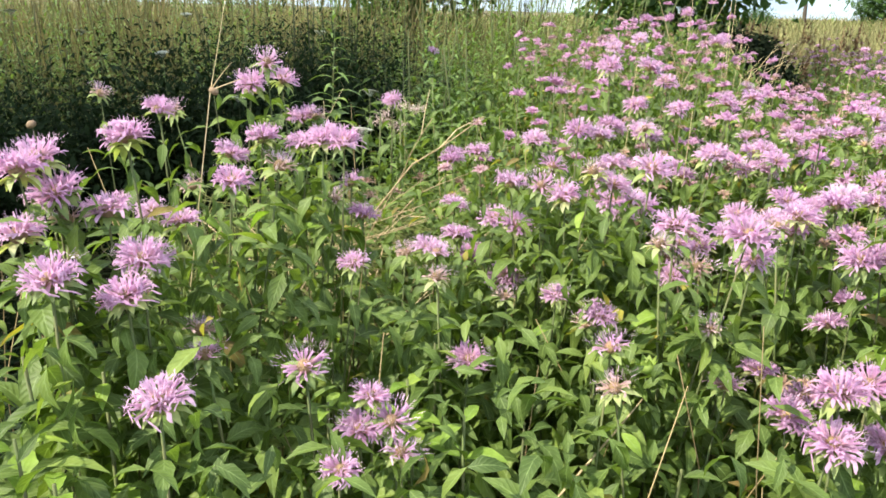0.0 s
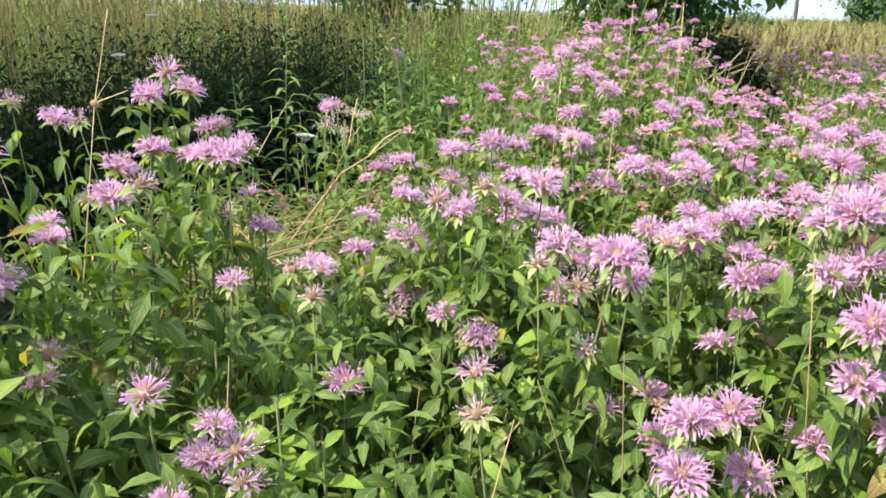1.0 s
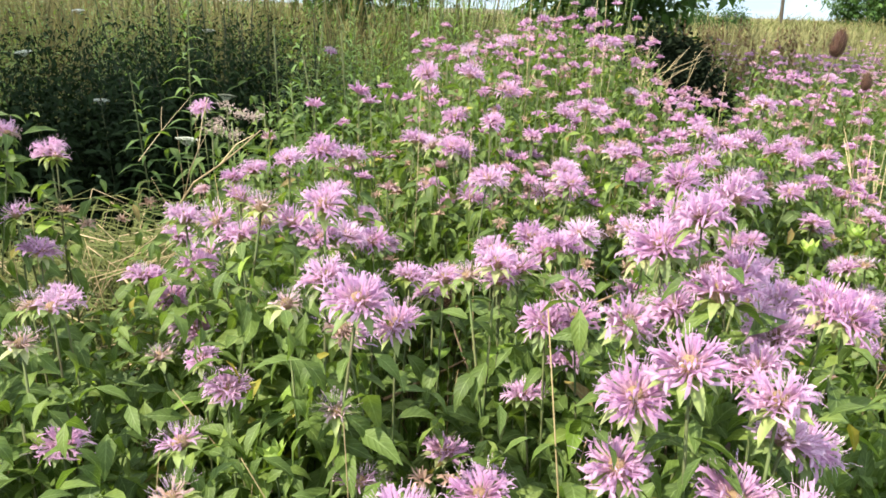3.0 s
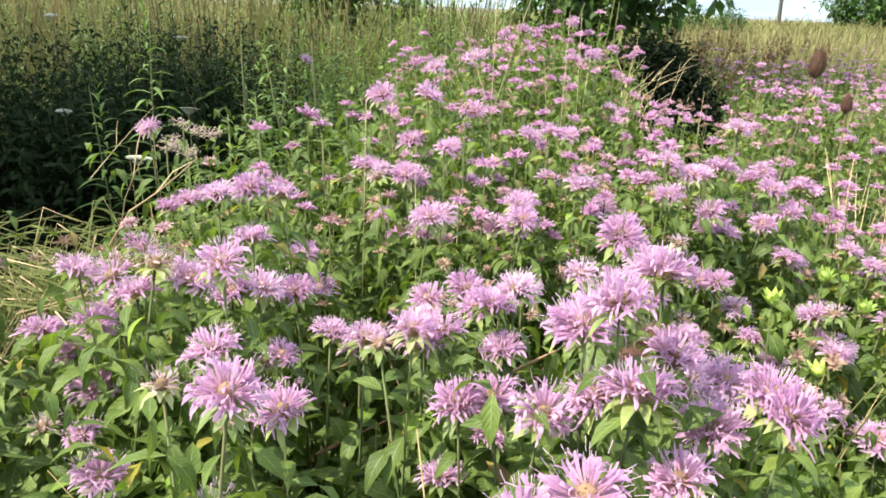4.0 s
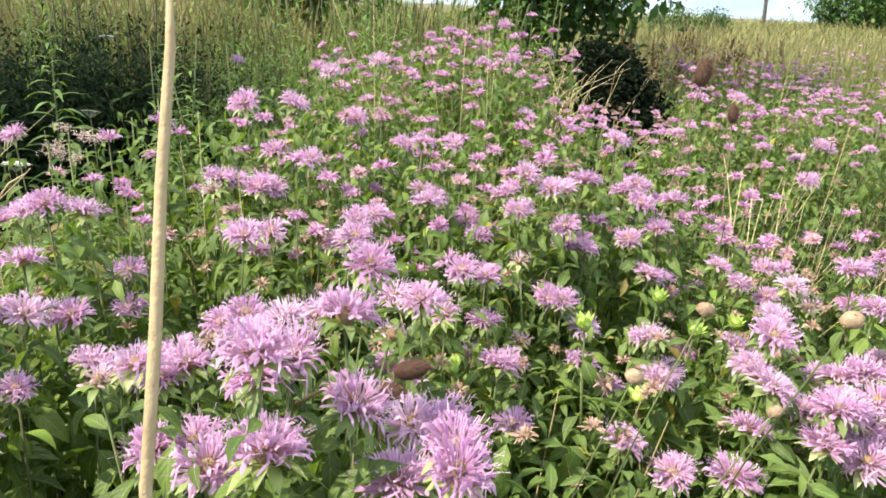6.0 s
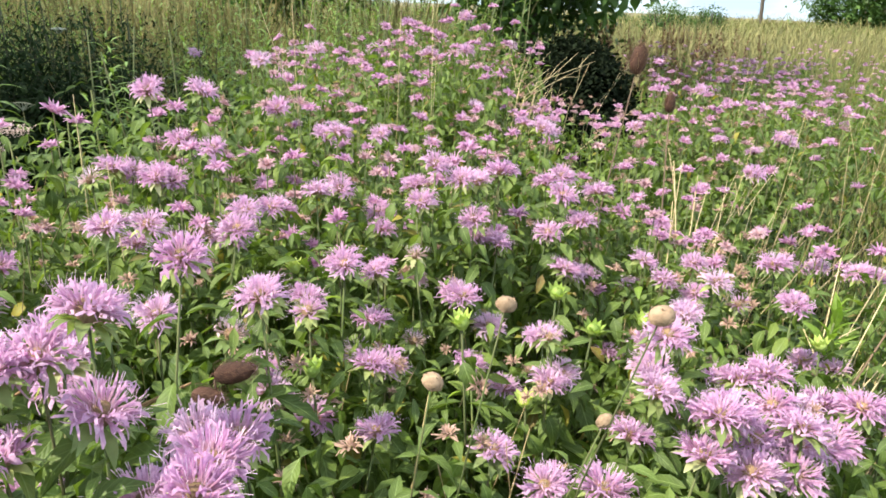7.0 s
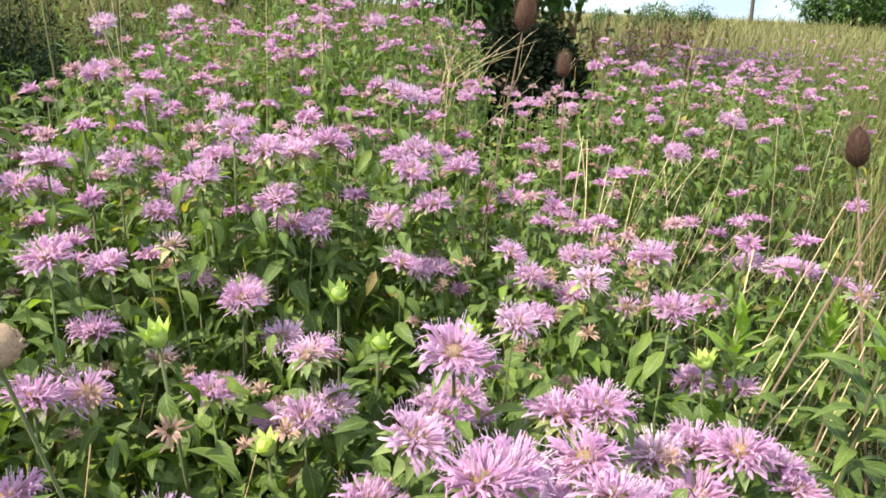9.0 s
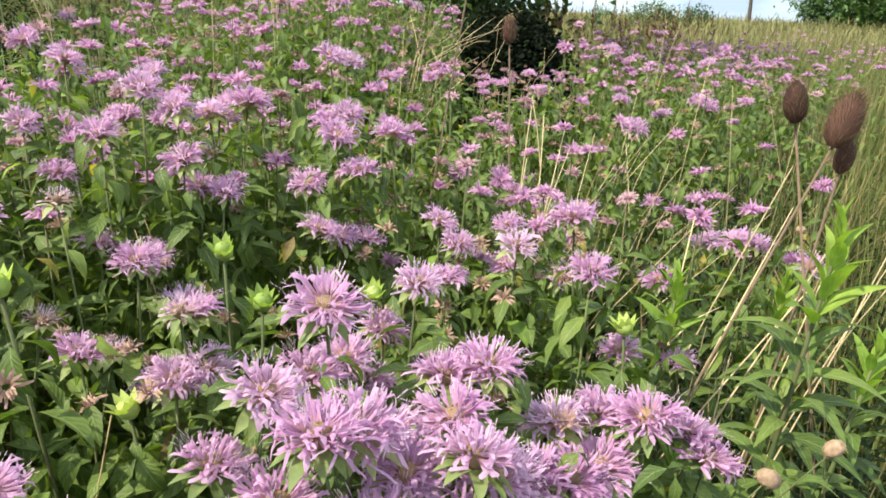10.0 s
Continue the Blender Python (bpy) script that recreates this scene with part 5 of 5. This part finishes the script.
# fan of pale stalks leaning over the right of the bed
for i in range(15):
    b = Vector((2.05 + dr.gauss(0, 0.035), 1.89 + dr.gauss(0, 0.05), 0.74 + dr.gauss(0, 0.03)))
    dry_stalk((b.x - dr.uniform(0.0, 0.1), b.y - dr.uniform(0.0, 0.1), 0.0), b + Vector((dr.uniform(0.18, 0.42), dr.uniform(0.2, 0.5), dr.uniform(0.14, 0.30))), 0.0014, dr.choice((0, 0, 1)), knee=b, material=NEAR_STRAW if i % 2 else STRAW)
for i in range(4):
    b = (1.95 + dr.gauss(0, 0.06), 1.42 + dr.gauss(0, 0.05))
    dry_stalk((b[0], b[1], 0.2), (b[0] + dr.uniform(0.28, 0.45), b[1] + dr.uniform(0.1, 0.3), dr.uniform(0.95, 1.08)), 0.0017, dr.choice((0, 1)))
# long pale stalks that lean out over the weeds
for b, e in (((2.08, 1.50, 0.62), (2.36, 1.66, 0.98)), ((2.07, 1.53, 0.60), (2.33, 1.72, 1.00)), ((2.10, 1.52, 0.62), (2.17, 1.66, 1.00)), ((2.02, 1.50, 0.60), (2.30, 1.60, 0.93)),
             ((1.86, 1.66, 0.60), (2.02, 2.02, 0.99)), ((1.90, 1.70, 0.60), (2.10, 2.10, 1.03)), ((1.94, 1.75, 0.60), (2.08, 2.20, 1.04))):
    dry_stalk(b, e, 0.0019, 1, "long pale dry stalk leaning over the weeds")
# stalks by the shrub
x = dr.uniform(2.2, 2.5)
dry_stalk((x, dr.uniform(4.2, 4.7), 0.2), (x + dr.uniform(-0.1, 0.4), 4.4 + dr.uniform(-0.2, 0.3), dr.uniform(1.05, 1.25)), 0.0018, 2)
for i in range(9):
    b = Vector((1.86 + dr.gauss(0, 0.035), 3.25 + dr.gauss(0, 0.05), 1.06 + dr.gauss(0, 0.03)))
    dry_stalk((b.x - 0.05, b.y - 0.06, 0.80), b + Vector((dr.uniform(0.06, 0.26), dr.uniform(0.1, 0.35), dr.uniform(0.06, 0.17))), 0.0016, dr.choice((0, 1, 1)), "pale forked dead twig beside the dark shrub", knee=b)
for b, e in (((1.91, 3.17, 0.97), (2.05, 3.39, 1.15)), ((2.35, 4.0, 0.90), (2.62, 4.3, 1.12)), ((2.38, 4.0, 0.90), (2.56, 4.2, 1.10)), ((2.12, 3.5, 0.98), (2.2, 3.55, 1.16))):
    dry_stalk((b[0] - 0.05, b[1] - 0.06, 0.72), e, 0.0017, 1, "pale forked dead twig beside the dark shrub", knee=b)
x = dr.uniform(2.3, 2.9)
dry_stalk((x, dr.uniform(3.3, 4.0), 0.2), (x + dr.uniform(-0.1, 0.35), 3.7 + dr.uniform(-0.2, 0.3), dr.uniform(0.95, 1.12)), 0.0016, 1)
# bent bundle in the open patch, and long stalks at its side
for i in range(4):
    b = (0.50 + dr.gauss(0, 0.03), 1.50 + dr.gauss(0, 0.05))
    dry_stalk((b[0], b[1], 0.62), (b[0] + dr.uniform(0.2, 0.4), b[1] + dr.uniform(-0.05, 0.3), dr.uniform(0.8, 0.92)), 0.0014, dr.choice((0, 1)))
for i in range(4):
    b = Vector((0.41 + dr.gauss(0, 0.012), 1.67 + dr.gauss(0, 0.03), 0.84))
    dry_stalk((b.x - dr.uniform(0.04, 0.1), b.y - 0.03, 0.70), b + Vector((dr.uniform(0.12, 0.3), dr.uniform(-0.06, 0.04), dr.uniform(0.0, 0.2))), 0.0014, dr.choice((0, 1)), "dry tan stalk bent over the low grass", knee=b, material=NEAR_STRAW)
dry_stalk((0.269, 1.2, 0.89), (0.342, 1.24, 1.313), 0.0009, 0, "tall forked dry stalk before the dark hollow", knee=(0.32, 1.22, 1.199))
for e in ((0.356, 1.2, 1.237), (0.364, 1.22, 1.216)):
    dry_stalk((0.32, 1.22, 1.199), e, 0.0009, 0, "thin side twig of a dry stalk")
dry_stalk((0.28, 2.20, 0.93), (0.32, 2.56, 1.06), 0.0013, 1, "pale dry stalk leaning before the dark hollow")
# stalks bent over at their knees beside the hollow
dry_stalk((0.44, 1.77, 0.82), (0.71, 1.67, 1.11), 0.0024, 1, "thick tan dry stalk bent over beside the hollow", knee=(0.57, 1.72, 1.00), material=NEAR_STRAW)
dry_stalk((0.46, 1.79, 0.80), (0.61, 1.70, 1.10), 0.0016, 1, "forked tan dry stalk beside the hollow", knee=(0.55, 1.73, 0.98), material=NEAR_STRAW)
dry_stalk((0.47, 1.74, 0.80), (0.72, 1.78, 0.98), 0.0015, 1, "thin tan dry stalk bent over the leaves", knee=(0.58, 1.74, 0.93), material=NEAR_STRAW)
dry_stalk((0.60, 0.80, 0.72), (0.86, 0.98, 0.90), 0.0024, 0, "broken dry stalk lying on the leaves")
for b, e, w in BROKEN_STALKS:
    dry_stalk(b, e, w, 0, "thick broken brown stalk lying across the leaves", material=BROKEN)
for x, y, h in ((1.2, 2.1, 1.42), (1.33, 2.35, 1.36), (0.96, 1.62, 1.22), (1.06, 1.55, 1.15), (1.45, 2.5, 1.36), (1.72, 2.3, 1.18), (2.35, 2.3, 1.16), (2.5, 2.9, 1.22), (2.15, 2.2, 1.1), (2.7, 2.4, 1.1)):
    dry_stalk((x, y, 0.0), (x + dr.uniform(-0.02, 0.12), y + dr.uniform(-0.05, 0.05), h), 0.0011, dr.choice((1, 2)))

# ---- teasels ----
def teasel(x, y, z, size, lean, label, tilt=None):
    t = thing("teasel", label, "seed head", "teasels", at=pose(x, y, 0))
    top = Vector((0, 0, z - 0.5 * size))
    side = Vector((lean, 0, 0))
    part("stem", Geo().tube([-side * 3, -side * 1.6 + top * 0.5, top], [0.0022, 0.0018, 0.0013], 6).mesh("stem", TEASEL_STEM), t)
    w = size * 0.27
    prof = [(w * 0.35, 0), (w * 0.85, size * 0.14), (w * 1.05, size * 0.38), (w * 0.98, size * 0.62), (w * 0.7, size * 0.85), (w * 0.12, size)]
    at = Matrix.Translation(top) @ pose(0, 0, 0, 0, math.degrees(math.atan(lean * 2)) if tilt is None else tilt)
    head = part("seed_head", Geo().turned(prof, 14).mesh("seed_head", TEASEL), t, at, "spiny brown oval seed head")
    sp = Geo()
    for i in range(640):
        s = (i + 0.5) / 640
        zz = size * s
        rr = np.interp(zz, [q[1] for q in prof], [q[0] for q in prof])
        a = 2.39996 * i
        out = Vector((math.cos(a), math.sin(a), 0))
        p = out * rr * 0.95 + Vector((0, 0, zz))
        sp.strip([p, p + out * w * dr.uniform(0.3, 0.75) + Vector((dr.gauss(0, 0.02), dr.gauss(0, 0.02), dr.uniform(0.05, 0.2))) * size], [size * 0.006, size * 0.0012], (-math.sin(a), math.cos(a), 0))
    halo = Geo()
    for i in range(210):
        s, a = dr.uniform(0.02, 1.0), dr.uniform(0, 6.3)
        out = Vector((math.cos(a), math.sin(a), 0))
        p = out * np.interp(size * s, [q[1] for q in prof], [q[0] for q in prof]) + Vector((0, 0, size * s))
        halo.strip([p, p + out * w * dr.uniform(0.5, 1.15) * (1.1 - 0.6 * s) + Vector((0, 0, size * dr.uniform(0.06, 0.26)))], [size * 0.0045, size * 0.001], (-math.sin(a), math.cos(a), 0))
    part("bristle_halo", halo.mesh("bristles", STRAW_MASS if tilt is None else TEASEL_SPINE), head, None, "thin bristles")
    part("spiny_cover", sp.mesh("spines", TEASEL_SPINE), head)
    bract = Geo().strip([(w * 0.3, 0, 0), (w * 1.2, 0, size * 0.02), (w * 1.6, 0, size * 0.3)], [size * 0.02, size * 0.012, size * 0.003], (0, 1, 0)).mesh("bract", TEASEL_SPINE)
    for i in range(8):
        part("bract", bract, head, pose(0, 0, 0, 0, 0, 45 * i + dr.uniform(-8, 8)))
    return t


teasel(1.90, 2.01, 1.278, 0.058, 0.05, "dry brown teasel head on a tall stalk above the flowers")
teasel(1.969, 1.983, 1.20, 0.038, -0.03, "small dry brown teasel head among the flowers")
teasel(2.22, 1.57, 1.155, 0.044, -0.10, "dry red-brown teasel head above the flowers")
teasel(2.235, 1.52, 1.145, 0.056, 0.12, "large dry brown teasel head above the flowers")
teasel(2.262, 1.54, 1.105, 0.036, 0.03, "small dark teasel head low beside the others")
teasel(1.034, 1.422, 0.912, 0.042, -0.1, "dry red-brown teasel head sunk among the flowers")
teasel(1.295, 1.155, 1.070, 0.034, 0.02, "dry red-brown teasel head bent over among the flowers", 78)
teasel(1.278, 1.145, 1.056, 0.028, -0.02, "dark brown teasel head bent down among the flowers", 105)
teasel(1.285, 1.375, 0.90, 0.036, 0.02, "dark brown teasel head sunk under a bergamot head", 80)


# ---- spent seed heads on thin stalks ----
def spent_head(x, y, z, size, label="round tan spent seed head on a thin green stalk"):
    s = thing("spent_flower", label, "seed head", "spent heads", at=pose(x, y, 0))
    part("stem", Geo().tube([(-0.06, 0.36, 0), (-0.04, 0.21, z * 0.5), (-0.01, 0.07, z * 0.86), (0, 0, z)], [0.0010, 0.0009, 0.0008, 0.0006], 5).mesh("stem", STEM), s)
    head = part("seed_head", Geo().turned([(0.002, -0.007), (0.0085, -0.004), (0.0105, 0.001), (0.009, 0.006), (0.005, 0.009), (0.0008, 0.0105)], 11).mesh("seed_head", SEED), s, Matrix.Translation((0, 0, z)) @ pose(0, 0, 0, dr.uniform(-40, 40), dr.uniform(-40, 40)) @ Matrix.Diagonal((0.78 * size, 0.64 * size, 0.66 * size, 1)))
    tubes = Geo()
    for i in range(230):
        u = (i + 0.5) / 230
        a, t = 2.39996 * i, math.acos(1 - 1.25 * u)
        d = Vector((math.sin(t) * math.cos(a), math.sin(t) * math.sin(a), math.cos(t)))
        p = d * 0.0092
        tubes.strip([p, p + (d + Vector((dr.gauss(0, 0.35), dr.gauss(0, 0.35), dr.gauss(0, 0.35)))) * dr.uniform(0.0003, 0.0014)], [0.0012, 0.0010], d.cross(Vector((0.2, 0.1, 1))).normalized())
    part("calyx_cover", tubes.mesh("dry_tubes", SEED), head)


for x, y, z, s in ((1.518, 1.018, 1.187, 0.85), (1.604, 0.984, 1.197, 1.0), (1.474, 1.02, 1.130, 0.95), (1.596, 1.03, 1.095, 0.85), (2.13, 1.27, 0.935, 1.1), (2.03, 1.19, 0.97, 1.0), (2.26, 1.58, 1.01, 0.8),
                   (0.20, 1.34, 1.155, 1.0), (0.12, 1.15, 1.16, 0.8), (0.33, 1.20, 1.20, 0.8), (2.12, 1.58, 0.83, 0.9)):
    spent_head(x, y, z, s)

# ---- straw stem close by ----
near_straw = thing("straw_stem", "single pale dry grass stem close by", "stalk", at=pose(0, 0, 0))
part("stem", Geo().tube(STRAW_LINE, [0.0008, 0.00075, 0.00075, 0.0007, 0.0006, 0.0003], 8).mesh("stem", NEAR_STRAW), near_straw)
node_at = Vector(STRAW_LINE[1]).lerp(Vector(STRAW_LINE[0]), 0.06)
part("node", Geo().turned([(0.0006, -0.002), (0.0010, -0.001), (0.0011, 0.0), (0.0009, 0.001), (0.0006, 0.002)], 8).mesh("node", STRAW), near_straw, Matrix.Translation(node_at), "swollen joint of the straw")
part("dry_blade", Geo().strip([node_at, node_at + Vector((0.02, 0.03, -0.05)), node_at + Vector((0.05, 0.06, -0.16))], [0.0012, 0.0016, 0.0004], (0.8, -0.6, 0)).mesh("dry_blade", STRAW), near_straw, None, "withered grass blade")

# ---- lime-tipped goldenrod in front ----
LIME_WEED = [leaf_geo(w, 6, d, 0.3, 0.03).mesh("leaf", LIME) for w, d in ((0.25, 0.10), (0.28, 0.2))]
DEEP_WEED = [leaf_geo(w, 6, d, 0.3, 0.03).mesh("leaf", LEAF) for w, d in ((0.20, 0.3), (0.22, 0.45))]
for x, y, z, lean in ((2.185, 1.40, 1.065, 0.03), (2.125, 1.57, 0.945, 0.02), (2.33, 1.50, 0.90, 0.04), (2.32, 1.68, 0.90, 0.0), (2.12, 1.50, 0.80, -0.03), (2.38, 1.36, 0.88, 0.03), (2.26, 1.30, 0.80, 0.0)):
    w = thing("goldenrod", "leafy goldenrod with a bright lime-green growing tip", "weed", "lime-tipped goldenrod", at=pose(x - lean, y, 0))
    line = [Vector((lean * s * s, 0.01 * math.sin(3 * s), z * s)) for s in (0, 0.2, 0.4, 0.6, 0.8, 1.0)]
    part("stem", Geo().tube(line, [0.0042, 0.004, 0.0037, 0.0033, 0.0028, 0.0016], 6).mesh("stem", STEM), w)
    count = 64
    for i in range(count):
        s = 1 - 0.5 * ((count - i - 0.5) / count) ** 1.25
        p = line[min(int(s * 5), 4)].lerp(line[min(int(s * 5) + 1, 5)], s * 5 - int(s * 5))
        ln = np.interp(s, [0.5, 0.75, 0.88, 0.95, 1.0], [0.074, 0.086, 0.074, 0.054, 0.034]) * dr.uniform(0.85, 1.15)
        m = pose(*p, 0, 0, 137.5 * i) @ pose(0, 0, 0, np.interp(s, [0.42, 0.8, 0.92, 1], [-12, 8, 42, 75]) + dr.uniform(-10, 10), dr.uniform(-12, 12)) @ Matrix.Scale(float(ln), 4)
        part("leaf", dr.choice(LIME_WEED if s > 0.91 else DEEP_WEED), w, m)


# ---- white umbels of wild carrot behind the thicket ----
def umbel_geo(r):
    g = Geo()
    for i in range(22):
        a, d = 2.4 * i, 0.026 * math.sqrt((i + 0.5) / 22)
        c = Vector((d * math.cos(a), d * math.sin(a), 0.022 - 6 * d * d))
        g.tube([(0, 0, 0), c], [0.0006, 0.0005], 3)
        for k in range(6):
            b = 1.05 * k
            g.strip([c, c + Vector((0.006 * math.cos(b), 0.006 * math.sin(b), 0.001))], [0.001, 0.003], (-math.sin(b), math.cos(b), 0))
    return g


UMBELS = [umbel_geo(dr).mesh("umbel", UMBEL) for _ in range(2)]
for x, y, z in ((-0.9, 3.4, 1.18), (-0.45, 3.1, 1.12), (-1.3, 3.6, 1.25), (-0.12, 2.93, 0.978), (0.1, 3.5, 1.2), (-0.65, 4.0, 1.25), (0.40, 2.60, 1.05), (1.0, 3.5, 1.17), (0.42, 2.15, 1.0)):
    u = thing("wild_carrot", "wild carrot with a flat off-white umbel", "flower", "wild carrots", at=pose(x, y, 0))
    part("stem", Geo().tube([(0.02, 0, 0), (0.01, 0.01, z * 0.5), (0, 0, z - 0.02)], [0.002, 0.0016, 0.001], 5).mesh("stem", STEM), u)
    part("umbel", dr.choice(UMBELS), u, pose(0, 0, z - 0.02, dr.uniform(-15, 15), dr.uniform(-15, 15)))


# ---- leafy shoots of bergamot without flowers, some lime green ----
def leafy_shoot(x, y, z, lime, big):
    s = thing("bergamot_shoot", "bergamot shoot without a flower, " + ("bright lime-green leaves" if lime else "broad green leaves"), "plant", "leafy shoots", at=pose(x, y, 0, 0, 0, dr.uniform(0, 360)))
    part("stem", Geo().tube([(0, 0, 0), (0.012, 0.008, z * 0.5), (0, 0, z)], [0.0032, 0.0028, 0.0016], 4).mesh("stem", STEM), s)
    turn = dr.uniform(0, 180)
    for i, k in enumerate((0.70, 0.80, 0.88, 0.945, 0.99)):
        turn += 90
        for half in (0, 180):
            m = pose(0, 0, z * k, 0, 0, turn + half + dr.uniform(-10, 10)) @ pose(0, 0.003, 0, dr.uniform(-18, 22) + 10 * (i > 2), dr.uniform(-15, 15)) @ Matrix.Scale(big * (1.0, 1.05, 1.0, 0.8, 0.5)[i] * dr.uniform(0.85, 1.15), 4)
            part("leaf", LIME_LEAF if lime else dr.choice(LEAVES), s, m)


for x, y, z, lime, big in ((0.29, 0.76, 0.98, 1, 0.085), (0.32, 0.85, 0.99, 1, 0.07), (0.27, 0.82, 1.02, 0, 0.07), (0.51, 0.92, 0.92, 1, 0.07), (0.59, 0.97, 0.92, 1, 0.07), (0.62, 1.02, 0.94, 0, 0.075), (0.65, 0.90, 0.92, 1, 0.075),
                           (0.49, 1.09, 0.93, 0, 0.07), (0.57, 0.99, 0.90, 1, 0.065), (0.60, 0.90, 0.88, 1, 0.07), (0.34, 0.72, 0.97, 1, 0.075), (1.13, 1.0, 0.88, 0, 0.08), (0.72, 0.95, 0.88, 0, 0.07),
                           (1.62, 1.22, 0.86, 0, 0.07), (1.45, 1.12, 0.95, 0, 0.07), (1.40, 1.05, 0.95, 0, 0.07), (0.88, 0.90, 0.86, 0, 0.07)):
    leafy_shoot(x, y, z, lime, big)


# ---- bent grass tussock in the gap beside the bed ----
def grass_tussock(x, y, green, dry):
    """A tussock whose blades arch over and lie to one side."""
    tussock = thing("grass_tussock", "bent yellow-green grass tussock with dry straws", "grass", "grass tussocks", at=pose(x, y, 0))
    for name, mat, count in (("green_tuft", TUSSOCK_GREEN, green), ("dry_tuft", NEAR_STRAW, dry)):
        g = Geo()
        for i in range(count):
            a, reach, h = (dr.gauss(0.1, 0.5) if dr.random() < 0.75 else dr.uniform(0, 6.3)), dr.uniform(0.12, 0.42), dr.uniform(0.50, 0.74)
            out, side = Vector((math.cos(a), 0.8 * math.sin(a), 0)), Vector((-math.sin(a), math.cos(a), 0))
            b = Vector((dr.gauss(-0.08, 0.10), dr.gauss(0, 0.10), 0.12))
            g.strip([b, b + out * reach * 0.15 + Vector((0, 0, 0.75 * h)), b + out * reach * 0.5 + Vector((0, 0, h)), b + out * reach + Vector((0, 0, h * dr.uniform(0.84, 1.05)))], [0.0020, 0.0020, 0.0016, 0.0005], side + Vector((0, 0, 0.5)))
        tagged(part(name, g.mesh(name, mat), tussock), kind="stuff")


for x, y, green, dry in ((0.46, 1.88, 280, 22), (0.28, 1.78, 260, 16), (0.12, 1.95, 260, 20), (0.33, 2.08, 200, 14)):
    grass_tussock(x, y, green, dry)

# ---- pale tufted weeds at the thicket's edge ----
tuft_geo = Geo()
for i in range(62):
    p = Vector((dr.gauss(0, 0.015), dr.gauss(0, 0.016), dr.gauss(0, 0.008)))
    for k in range(3):
        a = dr.uniform(0, 6.3)
        tuft_geo.strip([p, p + Vector((0.006 * math.cos(a), 0.006 * math.sin(a), dr.uniform(0.001, 0.006)))], [0.0008, 0.0012], (-math.sin(a), math.cos(a), 0))
tuft_mesh = tuft_geo.mesh("flower_tuft", FADED)
weed_leaf_mesh = weed_geo(dr, 0.9, 34, 0.085, 0.4).mesh("foliage", ROD)
for x, y, z in ((0.465, 2.22, 1.04), (0.495, 2.26, 1.06), (0.52, 2.20, 1.035)):
    w = thing("tufted_weed", "leafy weed with a faded pinkish-beige flower tuft", "weed", "tufted weeds", at=pose(x, y, 0, 0, 0, dr.uniform(0, 360)))
    part("stem", Geo().tube([(0.01, 0, 0), (0.008, 0.01, z * 0.5), (0, 0, z)], [0.0034, 0.003, 0.002], 5).mesh("stem", STEM), w)
    part("foliage", weed_leaf_mesh, w, Matrix.Scale(z, 4))
    for k in range(3):
        tuft = part("flower_tuft", tuft_mesh, w, pose(dr.gauss(0, 0.025), dr.gauss(0, 0.025), z + dr.uniform(-0.04, 0.015), 0, 0, dr.uniform(0, 360)) @ Matrix.Scale(0.72, 4))
        tagged(tuft, kind="stuff")
